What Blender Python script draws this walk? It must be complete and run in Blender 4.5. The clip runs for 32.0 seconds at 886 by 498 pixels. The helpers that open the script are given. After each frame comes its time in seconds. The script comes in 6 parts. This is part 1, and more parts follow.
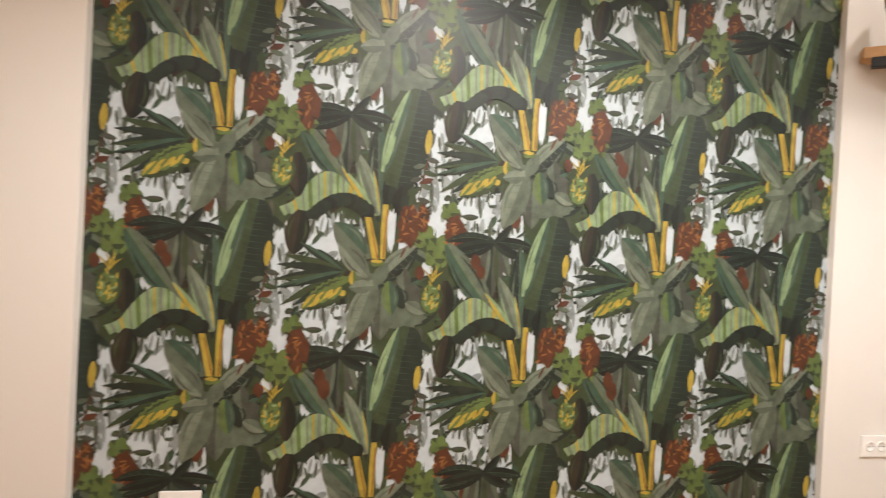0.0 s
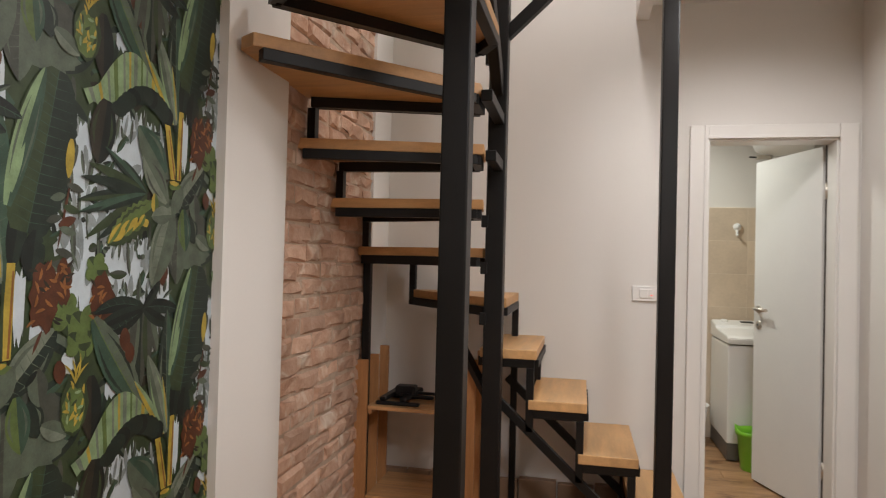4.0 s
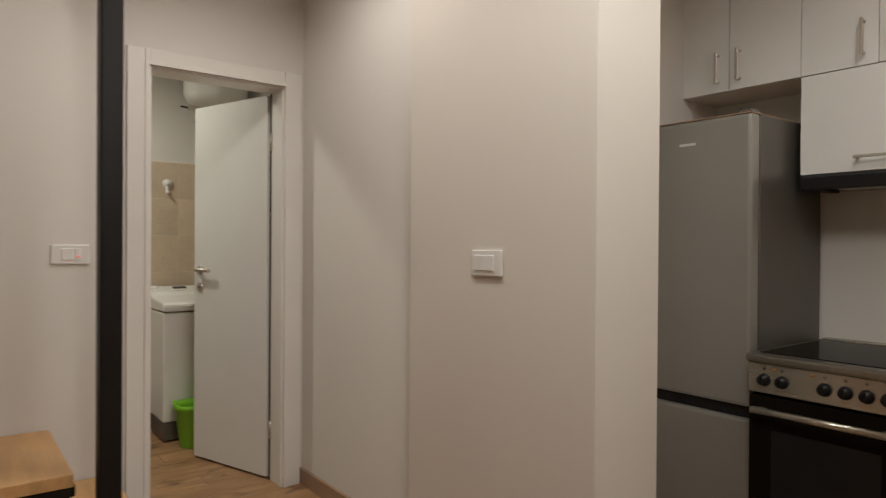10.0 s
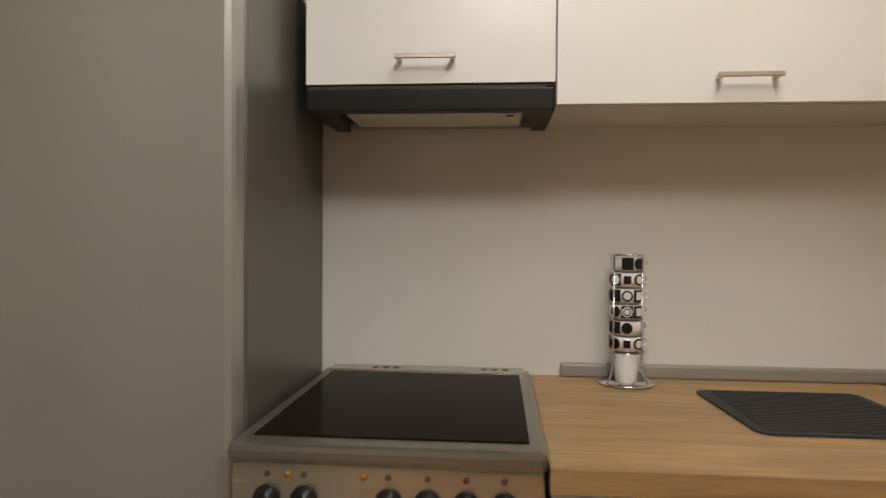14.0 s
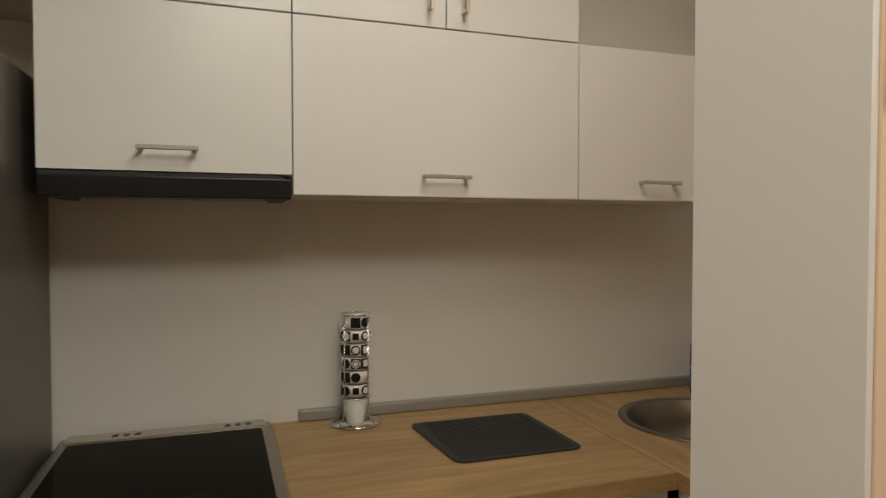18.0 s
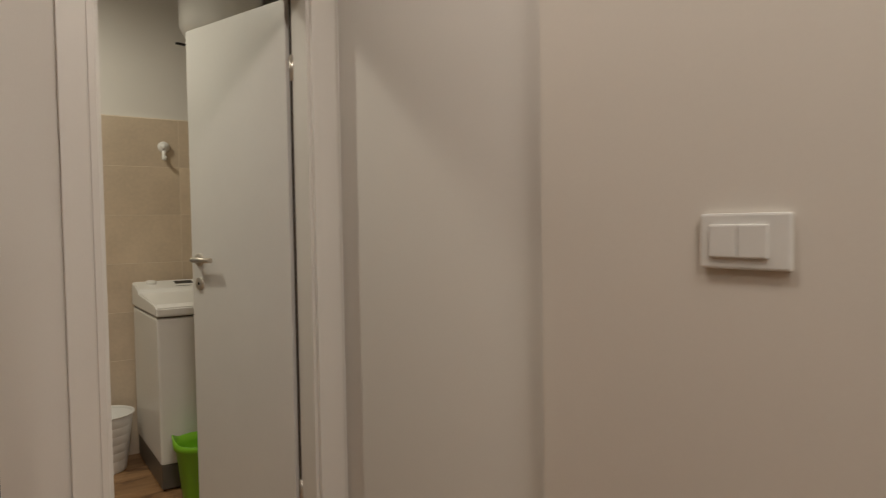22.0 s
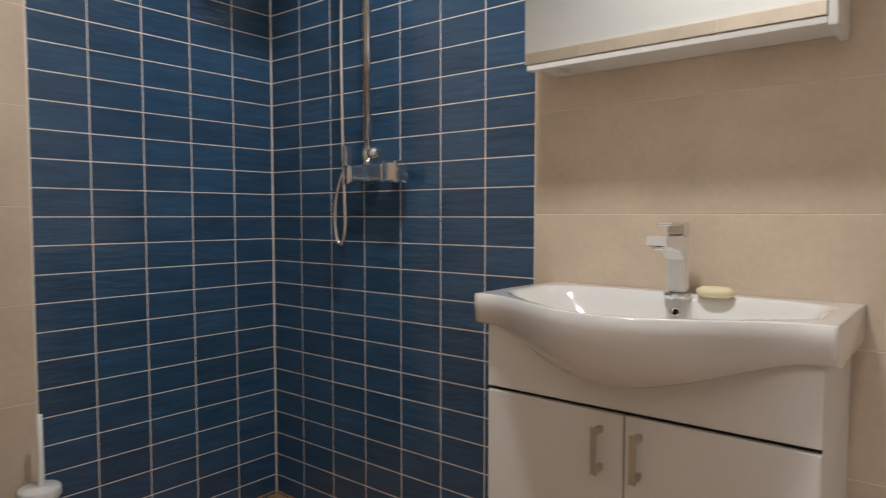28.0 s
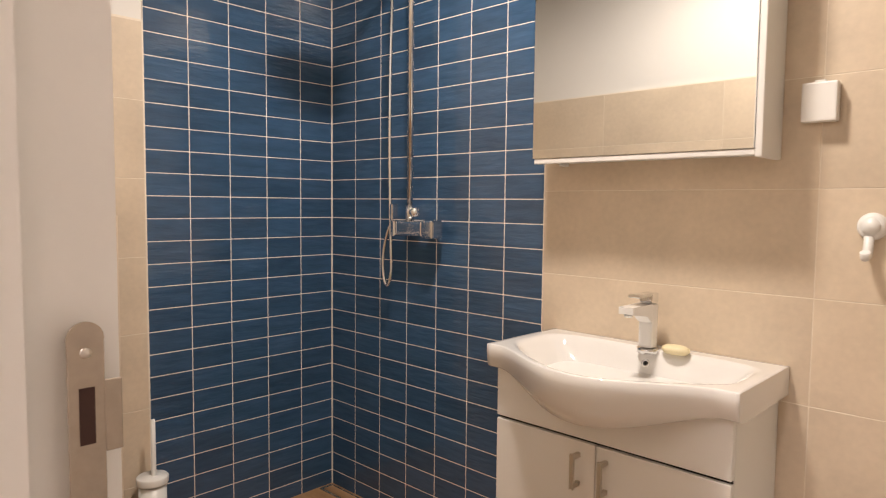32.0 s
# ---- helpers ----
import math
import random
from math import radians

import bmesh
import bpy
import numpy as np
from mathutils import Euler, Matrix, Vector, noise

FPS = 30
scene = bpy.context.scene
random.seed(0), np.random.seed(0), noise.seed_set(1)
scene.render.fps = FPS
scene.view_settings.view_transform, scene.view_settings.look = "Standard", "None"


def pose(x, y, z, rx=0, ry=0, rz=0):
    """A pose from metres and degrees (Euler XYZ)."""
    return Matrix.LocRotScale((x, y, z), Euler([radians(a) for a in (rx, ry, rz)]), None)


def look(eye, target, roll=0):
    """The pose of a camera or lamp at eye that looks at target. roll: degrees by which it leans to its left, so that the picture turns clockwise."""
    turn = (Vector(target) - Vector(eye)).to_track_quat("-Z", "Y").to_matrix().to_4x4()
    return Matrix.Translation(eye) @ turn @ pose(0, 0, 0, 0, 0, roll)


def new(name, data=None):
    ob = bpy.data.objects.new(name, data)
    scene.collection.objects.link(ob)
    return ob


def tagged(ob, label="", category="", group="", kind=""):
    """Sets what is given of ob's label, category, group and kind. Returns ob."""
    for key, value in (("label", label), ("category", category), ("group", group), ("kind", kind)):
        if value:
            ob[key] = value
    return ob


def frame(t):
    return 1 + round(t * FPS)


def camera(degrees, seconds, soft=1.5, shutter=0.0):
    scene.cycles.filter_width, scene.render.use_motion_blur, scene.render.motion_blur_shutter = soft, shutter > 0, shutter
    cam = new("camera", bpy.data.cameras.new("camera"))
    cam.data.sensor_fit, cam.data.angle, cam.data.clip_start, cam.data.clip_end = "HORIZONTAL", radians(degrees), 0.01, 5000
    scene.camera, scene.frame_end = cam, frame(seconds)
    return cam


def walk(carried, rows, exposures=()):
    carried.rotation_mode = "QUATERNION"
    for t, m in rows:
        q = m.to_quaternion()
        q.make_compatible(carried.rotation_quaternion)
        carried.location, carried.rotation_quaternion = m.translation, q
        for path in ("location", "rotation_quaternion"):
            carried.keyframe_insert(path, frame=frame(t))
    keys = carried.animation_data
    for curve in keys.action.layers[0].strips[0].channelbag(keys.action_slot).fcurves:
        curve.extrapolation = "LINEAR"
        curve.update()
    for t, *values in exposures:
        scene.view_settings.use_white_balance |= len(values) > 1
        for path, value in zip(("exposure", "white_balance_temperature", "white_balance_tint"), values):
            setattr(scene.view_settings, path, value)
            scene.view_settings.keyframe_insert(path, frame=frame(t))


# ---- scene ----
cam = camera(68.4, 32.0, soft=1.1, shutter=0.3)
PATH = [
    (0, (-0.059, -3.958, 1.19), (-2.024, -3.584, 1.168), 2.9),
    (0.5, (-0.209, -3.938, 1.24), (-2.083, -3.239, 1.216), 3.2),
    (1, (-0.397, -3.837, 1.248), (-2.157, -2.887, 1.25), 2.8),
    (1.5, (-0.575, -3.751, 1.265), (-2.147, -2.514, 1.281), 2.8),
    (2, (-0.738, -3.635, 1.243), (-2.081, -2.154, 1.298), 2.4),
    (2.5, (-0.874, -3.591, 1.23), (-1.953, -1.909, 1.304), 1.9),
    (3, (-0.941, -3.644, 1.306), (-1.847, -1.862, 1.356), 1.0),
    (3.5, (-1.105, -3.695, 1.34), (-1.771, -1.81, 1.38), 1.2),
    (5.5, (-1.676, -3.866, 1.344), (-1.489, -1.875, 1.38), 1.2),
    (6, (-1.777, -3.903, 1.333), (-1.419, -1.935, 1.368), 1.1),
    (6.5, (-1.873, -3.908, 1.335), (-1.369, -1.973, 1.364), 0.9),
    (7, (-1.877, -3.946, 1.327), (-1.285, -2.035, 1.342), 0.9),
    (7.5, (-1.903, -3.881, 1.306), (-1.215, -2.003, 1.312), 0.8),
    (8, (-1.86, -3.845, 1.255), (-1.12, -1.987, 1.26), 0.6),
    (8.5, (-1.729, -3.702, 1.269), (-0.93, -1.869, 1.252), 0.6),
    (9, (-1.604, -3.54, 1.291), (-0.706, -1.753, 1.264), 0.8),
    (9.5, (-1.506, -3.309, 1.249), (-0.464, -1.602, 1.242), 0.5),
    (10, (-1.361, -3.125, 1.238), (-0.145, -1.538, 1.225), 0.4),
    (10.5, (-1.14, -2.973, 1.193), (0.227, -1.514, 1.198), 0.4),
    (11, (-0.945, -2.829, 1.217), (0.552, -1.503, 1.208), 0.1),
    (11.5, (-0.756, -2.701, 1.226), (0.86, -1.522, 1.201), 0.3),
    (12, (-0.566, -2.586, 1.207), (1.169, -1.592, 1.19), 0.4),
    (12.5, (-0.327, -2.537, 1.188), (1.473, -1.665, 1.182), 0.3),
    (13, (-0.209, -2.494, 1.172), (1.664, -1.792, 1.163), 0.1),
    (13.5, (-0.168, -2.419, 1.167), (1.783, -1.976, 1.146), -0.0),
    (14, (-0.131, -2.392, 1.195), (1.861, -2.224, 1.158), 0.4),
    (14.5, (-0.091, -2.363, 1.25), (1.907, -2.435, 1.199), 0.1),
    (15, (-0.052, -2.373, 1.309), (1.93, -2.634, 1.258), 0.2),
    (15.5, (-0.028, -2.389, 1.336), (1.92, -2.841, 1.303), 0.2),
    (17.5, (-0.234, -2.389, 1.387), (1.624, -3.129, 1.37), 0.1),
    (18, (-0.332, -2.345, 1.381), (1.559, -2.994, 1.324), -0.0),
    (18.5, (-0.505, -2.298, 1.353), (1.432, -2.794, 1.291), -0.2),
    (19, (-0.666, -2.332, 1.318), (1.311, -2.629, 1.263), -0.3),
    (19.5, (-0.799, -2.42, 1.304), (1.2, -2.443, 1.243), -0.8),
    (20, (-0.954, -2.439, 1.31), (1.023, -2.14, 1.255), -1.1),
    (20.5, (-1.127, -2.45, 1.307), (0.736, -1.726, 1.225), -0.6),
    (21, (-1.112, -2.403, 1.26), (0.546, -1.288, 1.191), -0.7),
    (21.5, (-1.014, -2.283, 1.241), (0.37, -0.841, 1.165), -0.8),
    (22, (-0.878, -2.065, 1.211), (0.254, -0.417, 1.137), -0.9),
    (22.5, (-0.782, -1.812, 1.201), (0.186, -0.064, 1.129), -0.0),
    (23, (-0.641, -1.565, 1.187), (0.162, 0.265, 1.105), -0.1),
    (23.5, (-0.535, -1.267, 1.127), (0.112, 0.624, 1.057), -0.3),
    (24, (-0.466, -0.969, 1.109), (0.068, 0.957, 1.036), -0.2),
    (24.5, (-0.392, -0.693, 1.089), (0.04, 1.259, 1.018), -0.3),
    (26.5, (-0.41, 0.101, 1.027), (-0.462, 2.099, 0.941), -0.4),
    (27, (-0.462, 0.245, 1.028), (-0.967, 2.179, 0.944), -0.2),
    (27.5, (-0.513, 0.278, 1.047), (-1.44, 2.048, 0.948), 0.1),
    (28, (-0.515, 0.289, 1.028), (-1.773, 1.841, 0.925), 0.0),
    (28.5, (-0.498, 0.279, 0.994), (-1.949, 1.651, 0.886), 0.3),
    (29, (-0.458, 0.264, 0.954), (-1.999, 1.533, 0.83), 0.5),
    (29.5, (-0.409, 0.244, 0.944), (-1.972, 1.485, 0.804), 0.6),
    (30, (-0.353, 0.22, 0.953), (-1.915, 1.461, 0.802), 0.6),
    (30.5, (-0.309, 0.205, 1.025), (-1.861, 1.457, 0.868), 0.5),
    (31, (-0.278, 0.183, 1.116), (-1.794, 1.478, 0.963), 0.4),
    (31.5, (-0.236, 0.118, 1.204), (-1.699, 1.474, 1.056), 0.4),
    (32, (-0.199, 0.039, 1.243), (-1.577, 1.483, 1.108), 0.6),
]
walk(cam, [(t, look(eye, target, roll)) for t, eye, target, roll in PATH],
     exposures=[(0.0, 1.55, 6300, 10), (0.5, 1.56, 6200, 11), (1.0, 1.28, 6100, 13), (2.0, 1.13, 6050, 12), (3.0, 0.80, 6000, 11), (6.0, 0.38, 6300, 10), (8.0, 0.12, 6450, 10),
                (9.5, -0.05, 6450, 10), (11.0, 0.02, 6700, 9), (12.5, 0.28, 6850, 9), (14.0, 0.68, 6500, 8), (15.5, 0.4, 6450, 8), (18.0, 0.1, 6800, 5),
                (20.0, 0.08, 6600, 8), (22.0, -0.22, 6850, 11), (23.0, -0.2, 6700, 8), (24.0, -0.12, 6750, 10), (27.0, 0.28, 6450, 13), (28.0, 0.55, 5900, 18), (29.0, 1.25, 6200, 22),
                (30.0, 1.42, 6400, 23), (32.0, 1.12, 6750, 24)])

# ---- light ----
world = bpy.data.worlds.new("world")
world.use_nodes = True
world.node_tree.nodes["Background"].inputs[0].default_value = (0.9, 0.85, 0.8, 1)
world.node_tree.nodes["Background"].inputs[1].default_value = 0.05
scene.world = world


def lamp(name, at, watts, radius, cone, color):
    """A round lamp, or an added fill, under a ceiling that shines downwards."""
    data = bpy.data.lights.new(name, "SPOT")
    data.energy, data.color = watts, color
    data.spot_size, data.spot_blend, data.shadow_soft_size = radians(cone), 0.6, radius
    ob = new(name, data)
    ob.matrix_world = look(at, Vector(at) - Vector((0, 0, 1)))
    return ob


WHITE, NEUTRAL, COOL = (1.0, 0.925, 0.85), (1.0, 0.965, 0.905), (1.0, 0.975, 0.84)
LAMPS = [("lamp_hall", (-0.56, -1.05, 2.75), 52, 165, WHITE, 0.16), ("lamp_living", (-1.15, -3.4, 2.55), 52, 165, WHITE, 0.12),
         # Added fills with no seen fixture: rear living room, kitchen and its opening.
         ("lamp_living", (-0.7, -4.8, 2.75), 20, 150, WHITE, 0.10), ("fill_kitchen", (0.32, -2.85, 2.6), 23, 174, NEUTRAL, 0.25), ("fill_opening", (-0.45, -2.42, 2.5), 34, 170, NEUTRAL, 0.2),
         ("lamp_stairs", (-1.25, -1.2, 4.2), 62, 150, WHITE, 0.10), ("lamp_bathroom", (-1.1, 1.0, 2.68), 58, 165, COOL, 0.10)]
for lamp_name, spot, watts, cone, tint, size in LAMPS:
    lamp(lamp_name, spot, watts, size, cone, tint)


# ---- materials ----
def material(name, color, rough=0.5, metal=0.0, var=0.06, scale=5.0, bump=0.08, grain=120.0, stretch=(1, 1, 1),
             coat=0.0, dark=None, island=0.0, knots=None):
    """A surface with broad and fine variation of its colour, roughness and relief."""
    m = bpy.data.materials.new(name)
    m.use_nodes = True
    nodes, links = m.node_tree.nodes, m.node_tree.links
    shader = nodes["Principled BSDF"]
    shader.inputs["Metallic"].default_value = metal
    shader.inputs["Coat Weight"].default_value = coat
    coord, mapping = nodes.new("ShaderNodeTexCoord"), nodes.new("ShaderNodeMapping")
    mapping.inputs["Scale"].default_value = stretch
    if island:
        own, shift_by, moved = nodes.new("ShaderNodeObjectInfo"), nodes.new("ShaderNodeMath"), nodes.new("ShaderNodeVectorMath")
        shift_by.operation, shift_by.inputs[1].default_value = "MULTIPLY", 23.0
        links.new(own.outputs["Random"], shift_by.inputs[0])
        links.new(coord.outputs["Object"], moved.inputs[0])
        links.new(shift_by.outputs[0], moved.inputs[1])
        links.new(moved.outputs["Vector"], mapping.inputs["Vector"])
    else:
        links.new(coord.outputs["Object"], mapping.inputs["Vector"])
    broad, fine = nodes.new("ShaderNodeTexNoise"), nodes.new("ShaderNodeTexNoise")
    broad.inputs["Scale"].default_value, broad.inputs["Detail"].default_value = scale, 4
    fine.inputs["Scale"].default_value, fine.inputs["Detail"].default_value = grain, 3
    for tex in (broad, fine):
        links.new(mapping.outputs["Vector"], tex.inputs["Vector"])
    mix = nodes.new("ShaderNodeMix")
    mix.data_type = "RGBA"
    low = dark or [c * (1 - var) for c in color]
    high = [min(1, c * (1 + var)) for c in color] if not dark else color
    mix.inputs[6].default_value, mix.inputs[7].default_value = (*low, 1), (*high, 1)
    add = nodes.new("ShaderNodeMath")
    add.operation = "MULTIPLY_ADD"
    links.new(fine.outputs["Fac"], add.inputs[0])
    add.inputs[1].default_value = 0.4
    links.new(broad.outputs["Fac"], add.inputs[2])
    shift = nodes.new("ShaderNodeMapRange")
    shift.inputs["From Min"].default_value, shift.inputs["From Max"].default_value = 0.4, 1.0
    links.new(add.outputs[0], shift.inputs["Value"])
    links.new(shift.outputs["Result"], mix.inputs["Factor"])
    out = mix.outputs[2]
    if knots:
        spots, ramp, stain = nodes.new("ShaderNodeTexNoise"), nodes.new("ShaderNodeMapRange"), nodes.new("ShaderNodeMix")
        place_at = nodes.new("ShaderNodeMapping")
        place_at.inputs["Scale"].default_value = (0.45, 1, 1)
        world_at = nodes.new("ShaderNodeNewGeometry")
        links.new(world_at.outputs["Position"], place_at.inputs["Vector"])
        links.new(place_at.outputs["Vector"], spots.inputs["Vector"])
        spots.inputs["Scale"].default_value, spots.inputs["Detail"].default_value, spots.inputs["Distortion"].default_value = 9.0, 5, 0.6
        ramp.inputs["From Min"].default_value, ramp.inputs["From Max"].default_value = 0.56, 0.74
        links.new(spots.outputs["Fac"], ramp.inputs["Value"])
        stain.data_type = "RGBA"
        links.new(ramp.outputs["Result"], stain.inputs["Factor"])
        links.new(out, stain.inputs[6])
        stain.inputs[7].default_value = (*knots, 1)
        out = stain.outputs[2]
    if island:
        info, hsv = nodes.new("ShaderNodeObjectInfo"), nodes.new("ShaderNodeHueSaturation")
        spread = nodes.new("ShaderNodeMapRange")
        spread.inputs["To Min"].default_value, spread.inputs["To Max"].default_value = 1 - island, 1 + island
        links.new(info.outputs["Random"], spread.inputs["Value"])
        links.new(spread.outputs["Result"], hsv.inputs["Value"])
        links.new(out, hsv.inputs["Color"])
        out = hsv.outputs["Color"]
    links.new(out, shader.inputs["Base Color"])
    gloss = nodes.new("ShaderNodeMapRange")
    gloss.inputs["To Min"].default_value, gloss.inputs["To Max"].default_value = max(0.02, rough * 0.85), min(1, rough * 1.15)
    links.new(broad.outputs["Fac"], gloss.inputs["Value"])
    links.new(gloss.outputs["Result"], shader.inputs["Roughness"])
    if bump:
        relief = nodes.new("ShaderNodeBump")
        relief.inputs["Strength"].default_value, relief.inputs["Distance"].default_value = bump, 0.004
        links.new(fine.outputs["Fac"], relief.inputs["Height"])
        links.new(relief.outputs["Normal"], shader.inputs["Normal"])
    return m


WALL = material("white_wall_paint", (0.74, 0.715, 0.675), 0.75, var=0.025, scale=1.5, bump=0.035, grain=160)
WALL_WARM = material("warm_white_wall_paint", (0.745, 0.695, 0.63), 0.75, var=0.025, scale=1.5, bump=0.035, grain=160)
CEIL = material("ceiling_paint", (0.76, 0.745, 0.715), 0.8, var=0.02, scale=1.5, bump=0.08)
PEACH = material("peach_wall_paint", (0.80, 0.585, 0.415), 0.7, var=0.03, scale=1.5, bump=0.035, grain=160)
TRIM = material("white_door_paint", (0.80, 0.78, 0.74), 0.35, var=0.02, bump=0.03)
LEAF_DOOR = material("white_door_foil", (0.78, 0.77, 0.74), 0.32, var=0.02, bump=0.03, grain=60)
STEEL_BLACK = material("black_painted_steel", (0.0065, 0.0055, 0.005), 0.46, metal=0.0, var=0.3, bump=0.06, grain=200)
TREAD = material("oiled_beech", (0.52, 0.285, 0.11), 0.42, var=0.2, scale=3, grain=30, bump=0.05, stretch=(1, 9, 9), island=0.1)
TREAD_Y = material("oiled_beech_end", (0.60, 0.35, 0.15), 0.42, var=0.2, scale=3, grain=30, bump=0.05, stretch=(9, 1, 9), island=0.1)
PINE = material("raw_pine", (0.47, 0.225, 0.085), 0.55, var=0.3, scale=3, grain=25, bump=0.06, stretch=(10, 10, 1), island=0.08)
PINE_X = material("raw_pine_shelf", (0.52, 0.285, 0.12), 0.55, var=0.28, scale=3, grain=25, bump=0.06, stretch=(1, 12, 12), island=0.08)
OAK = material("oak_worktop", (0.41, 0.265, 0.12), 0.42, var=0.34, scale=4, grain=22, bump=0.05, stretch=(9, 1, 9))
FLOOR = material("wood_look_floor", (0.47, 0.285, 0.145), 0.45, scale=3.2, grain=30, bump=0.06, stretch=(1.2, 9, 9), island=0.16, dark=(0.25, 0.125, 0.052), knots=(0.085, 0.036, 0.016))
JOINT = material("floor_joint", (0.10, 0.07, 0.05), 0.8)
SKIRT = material("brown_skirting", (0.34, 0.22, 0.14), 0.5, var=0.15, scale=5, bump=0.05, island=0.05)
BRICK = material("bare_brick", (0.60, 0.42, 0.31), 0.92, scale=16, bump=0.9, grain=70, island=0.18, dark=(0.42, 0.235, 0.15), knots=(0.70, 0.60, 0.49))
MORTAR = material("lime_mortar", (0.46, 0.345, 0.255), 0.95, var=0.2, scale=22, bump=0.8, grain=130)
CABINET = material("white_cabinet_foil", (0.80, 0.79, 0.76), 0.3, var=0.015, bump=0.02, grain=60)
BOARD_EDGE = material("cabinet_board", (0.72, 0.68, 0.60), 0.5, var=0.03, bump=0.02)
GREY_STEEL = material("silver_painted_steel", (0.40, 0.39, 0.355), 0.33, metal=0.55, var=0.05, scale=2, bump=0.04, grain=250)
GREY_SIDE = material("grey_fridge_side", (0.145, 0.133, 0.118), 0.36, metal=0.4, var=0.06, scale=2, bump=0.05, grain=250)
# Darker stainless for the hob frame: its dim reflection is put into the colour.
STEEL_DIM = material("stainless_dim_reflection", (0.30, 0.285, 0.245), 0.32, metal=0.85, var=0.1, scale=3, bump=0.05, grain=90, stretch=(1, 20, 20))
STAINLESS = material("brushed_stainless", (0.54, 0.51, 0.43), 0.26, metal=0.85, var=0.08, scale=3, bump=0.05, grain=90, stretch=(20, 1, 20))
CHROME = material("chrome", (0.78, 0.78, 0.78), 0.08, metal=1.0, var=0.02, bump=0)
NICKEL = material("brushed_nickel", (0.60, 0.55, 0.48), 0.36, metal=0.75, var=0.06, bump=0.04)
BLACK = material("black_plastic", (0.014, 0.013, 0.013), 0.35, var=0.2, bump=0.03)
GLASS_BLACK = material("black_ceramic_glass", (0.011, 0.008, 0.006), 0.12, var=0.1, bump=0)
PLASTIC = material("white_plastic", (0.80, 0.79, 0.76), 0.3, var=0.015, bump=0.02)
CERAMIC = material("white_ceramic", (0.77, 0.755, 0.73), 0.08, var=0.01, bump=0, coat=0.5)
BEIGE = material("beige_tile", (0.655, 0.54, 0.41), 0.36, var=0.13, scale=4.5, bump=0.04, grain=60, island=0.05)
GROUT = material("beige_grout", (0.78, 0.69, 0.57), 0.9, var=0.1, bump=0.2)
BLUE = material("blue_glazed_tile", (0.031, 0.083, 0.162), 0.2, var=0.22, scale=6, bump=0.7, grain=14, stretch=(1, 5, 1), coat=0.6, island=0.14)
GROUT_W = material("white_grout", (0.79, 0.73, 0.66), 0.85, var=0.06, bump=0.15)
GREEN = material("lime_green_plastic", (0.22, 0.55, 0.03), 0.35, var=0.04, bump=0.03)
RUBBER = material("dark_grey_rubber", (0.035, 0.035, 0.036), 0.7, var=0.15, bump=0.15)
ALU = material("grey_aluminium_strip", (0.40, 0.40, 0.38), 0.45, metal=0.5, var=0.05)
GLASS_BLACK.node_tree.nodes["Principled BSDF"].inputs["IOR"].default_value = 1.2
GLASS_BLACK.node_tree.nodes["Principled BSDF"].inputs["Specular IOR Level"].default_value = 0.06
BLACK.node_tree.nodes["Principled BSDF"].inputs["Specular IOR Level"].default_value = 0.25
STEEL_BLACK.node_tree.nodes["Principled BSDF"].inputs["Specular IOR Level"].default_value = 0.33
GAP_DARK = material("brown_gap_shade", (0.055, 0.040, 0.030), 0.7, var=0.1)
# Strike plate metal, browned in the colour for the shade it sits in.
STRIKE = material("strike_plate_shaded", (0.40, 0.33, 0.26), 0.45, metal=0.5, var=0.2)
HOLE = material("dark_latch_hole", (0.05, 0.02, 0.014), 0.8, var=0.2)
MIRROR = material("mirror_glass", (0.88, 0.89, 0.88), 0.015, metal=1.0, var=0.005, bump=0)
SOAP = material("cream_soap", (0.80, 0.70, 0.45), 0.45, var=0.05, bump=0.03)


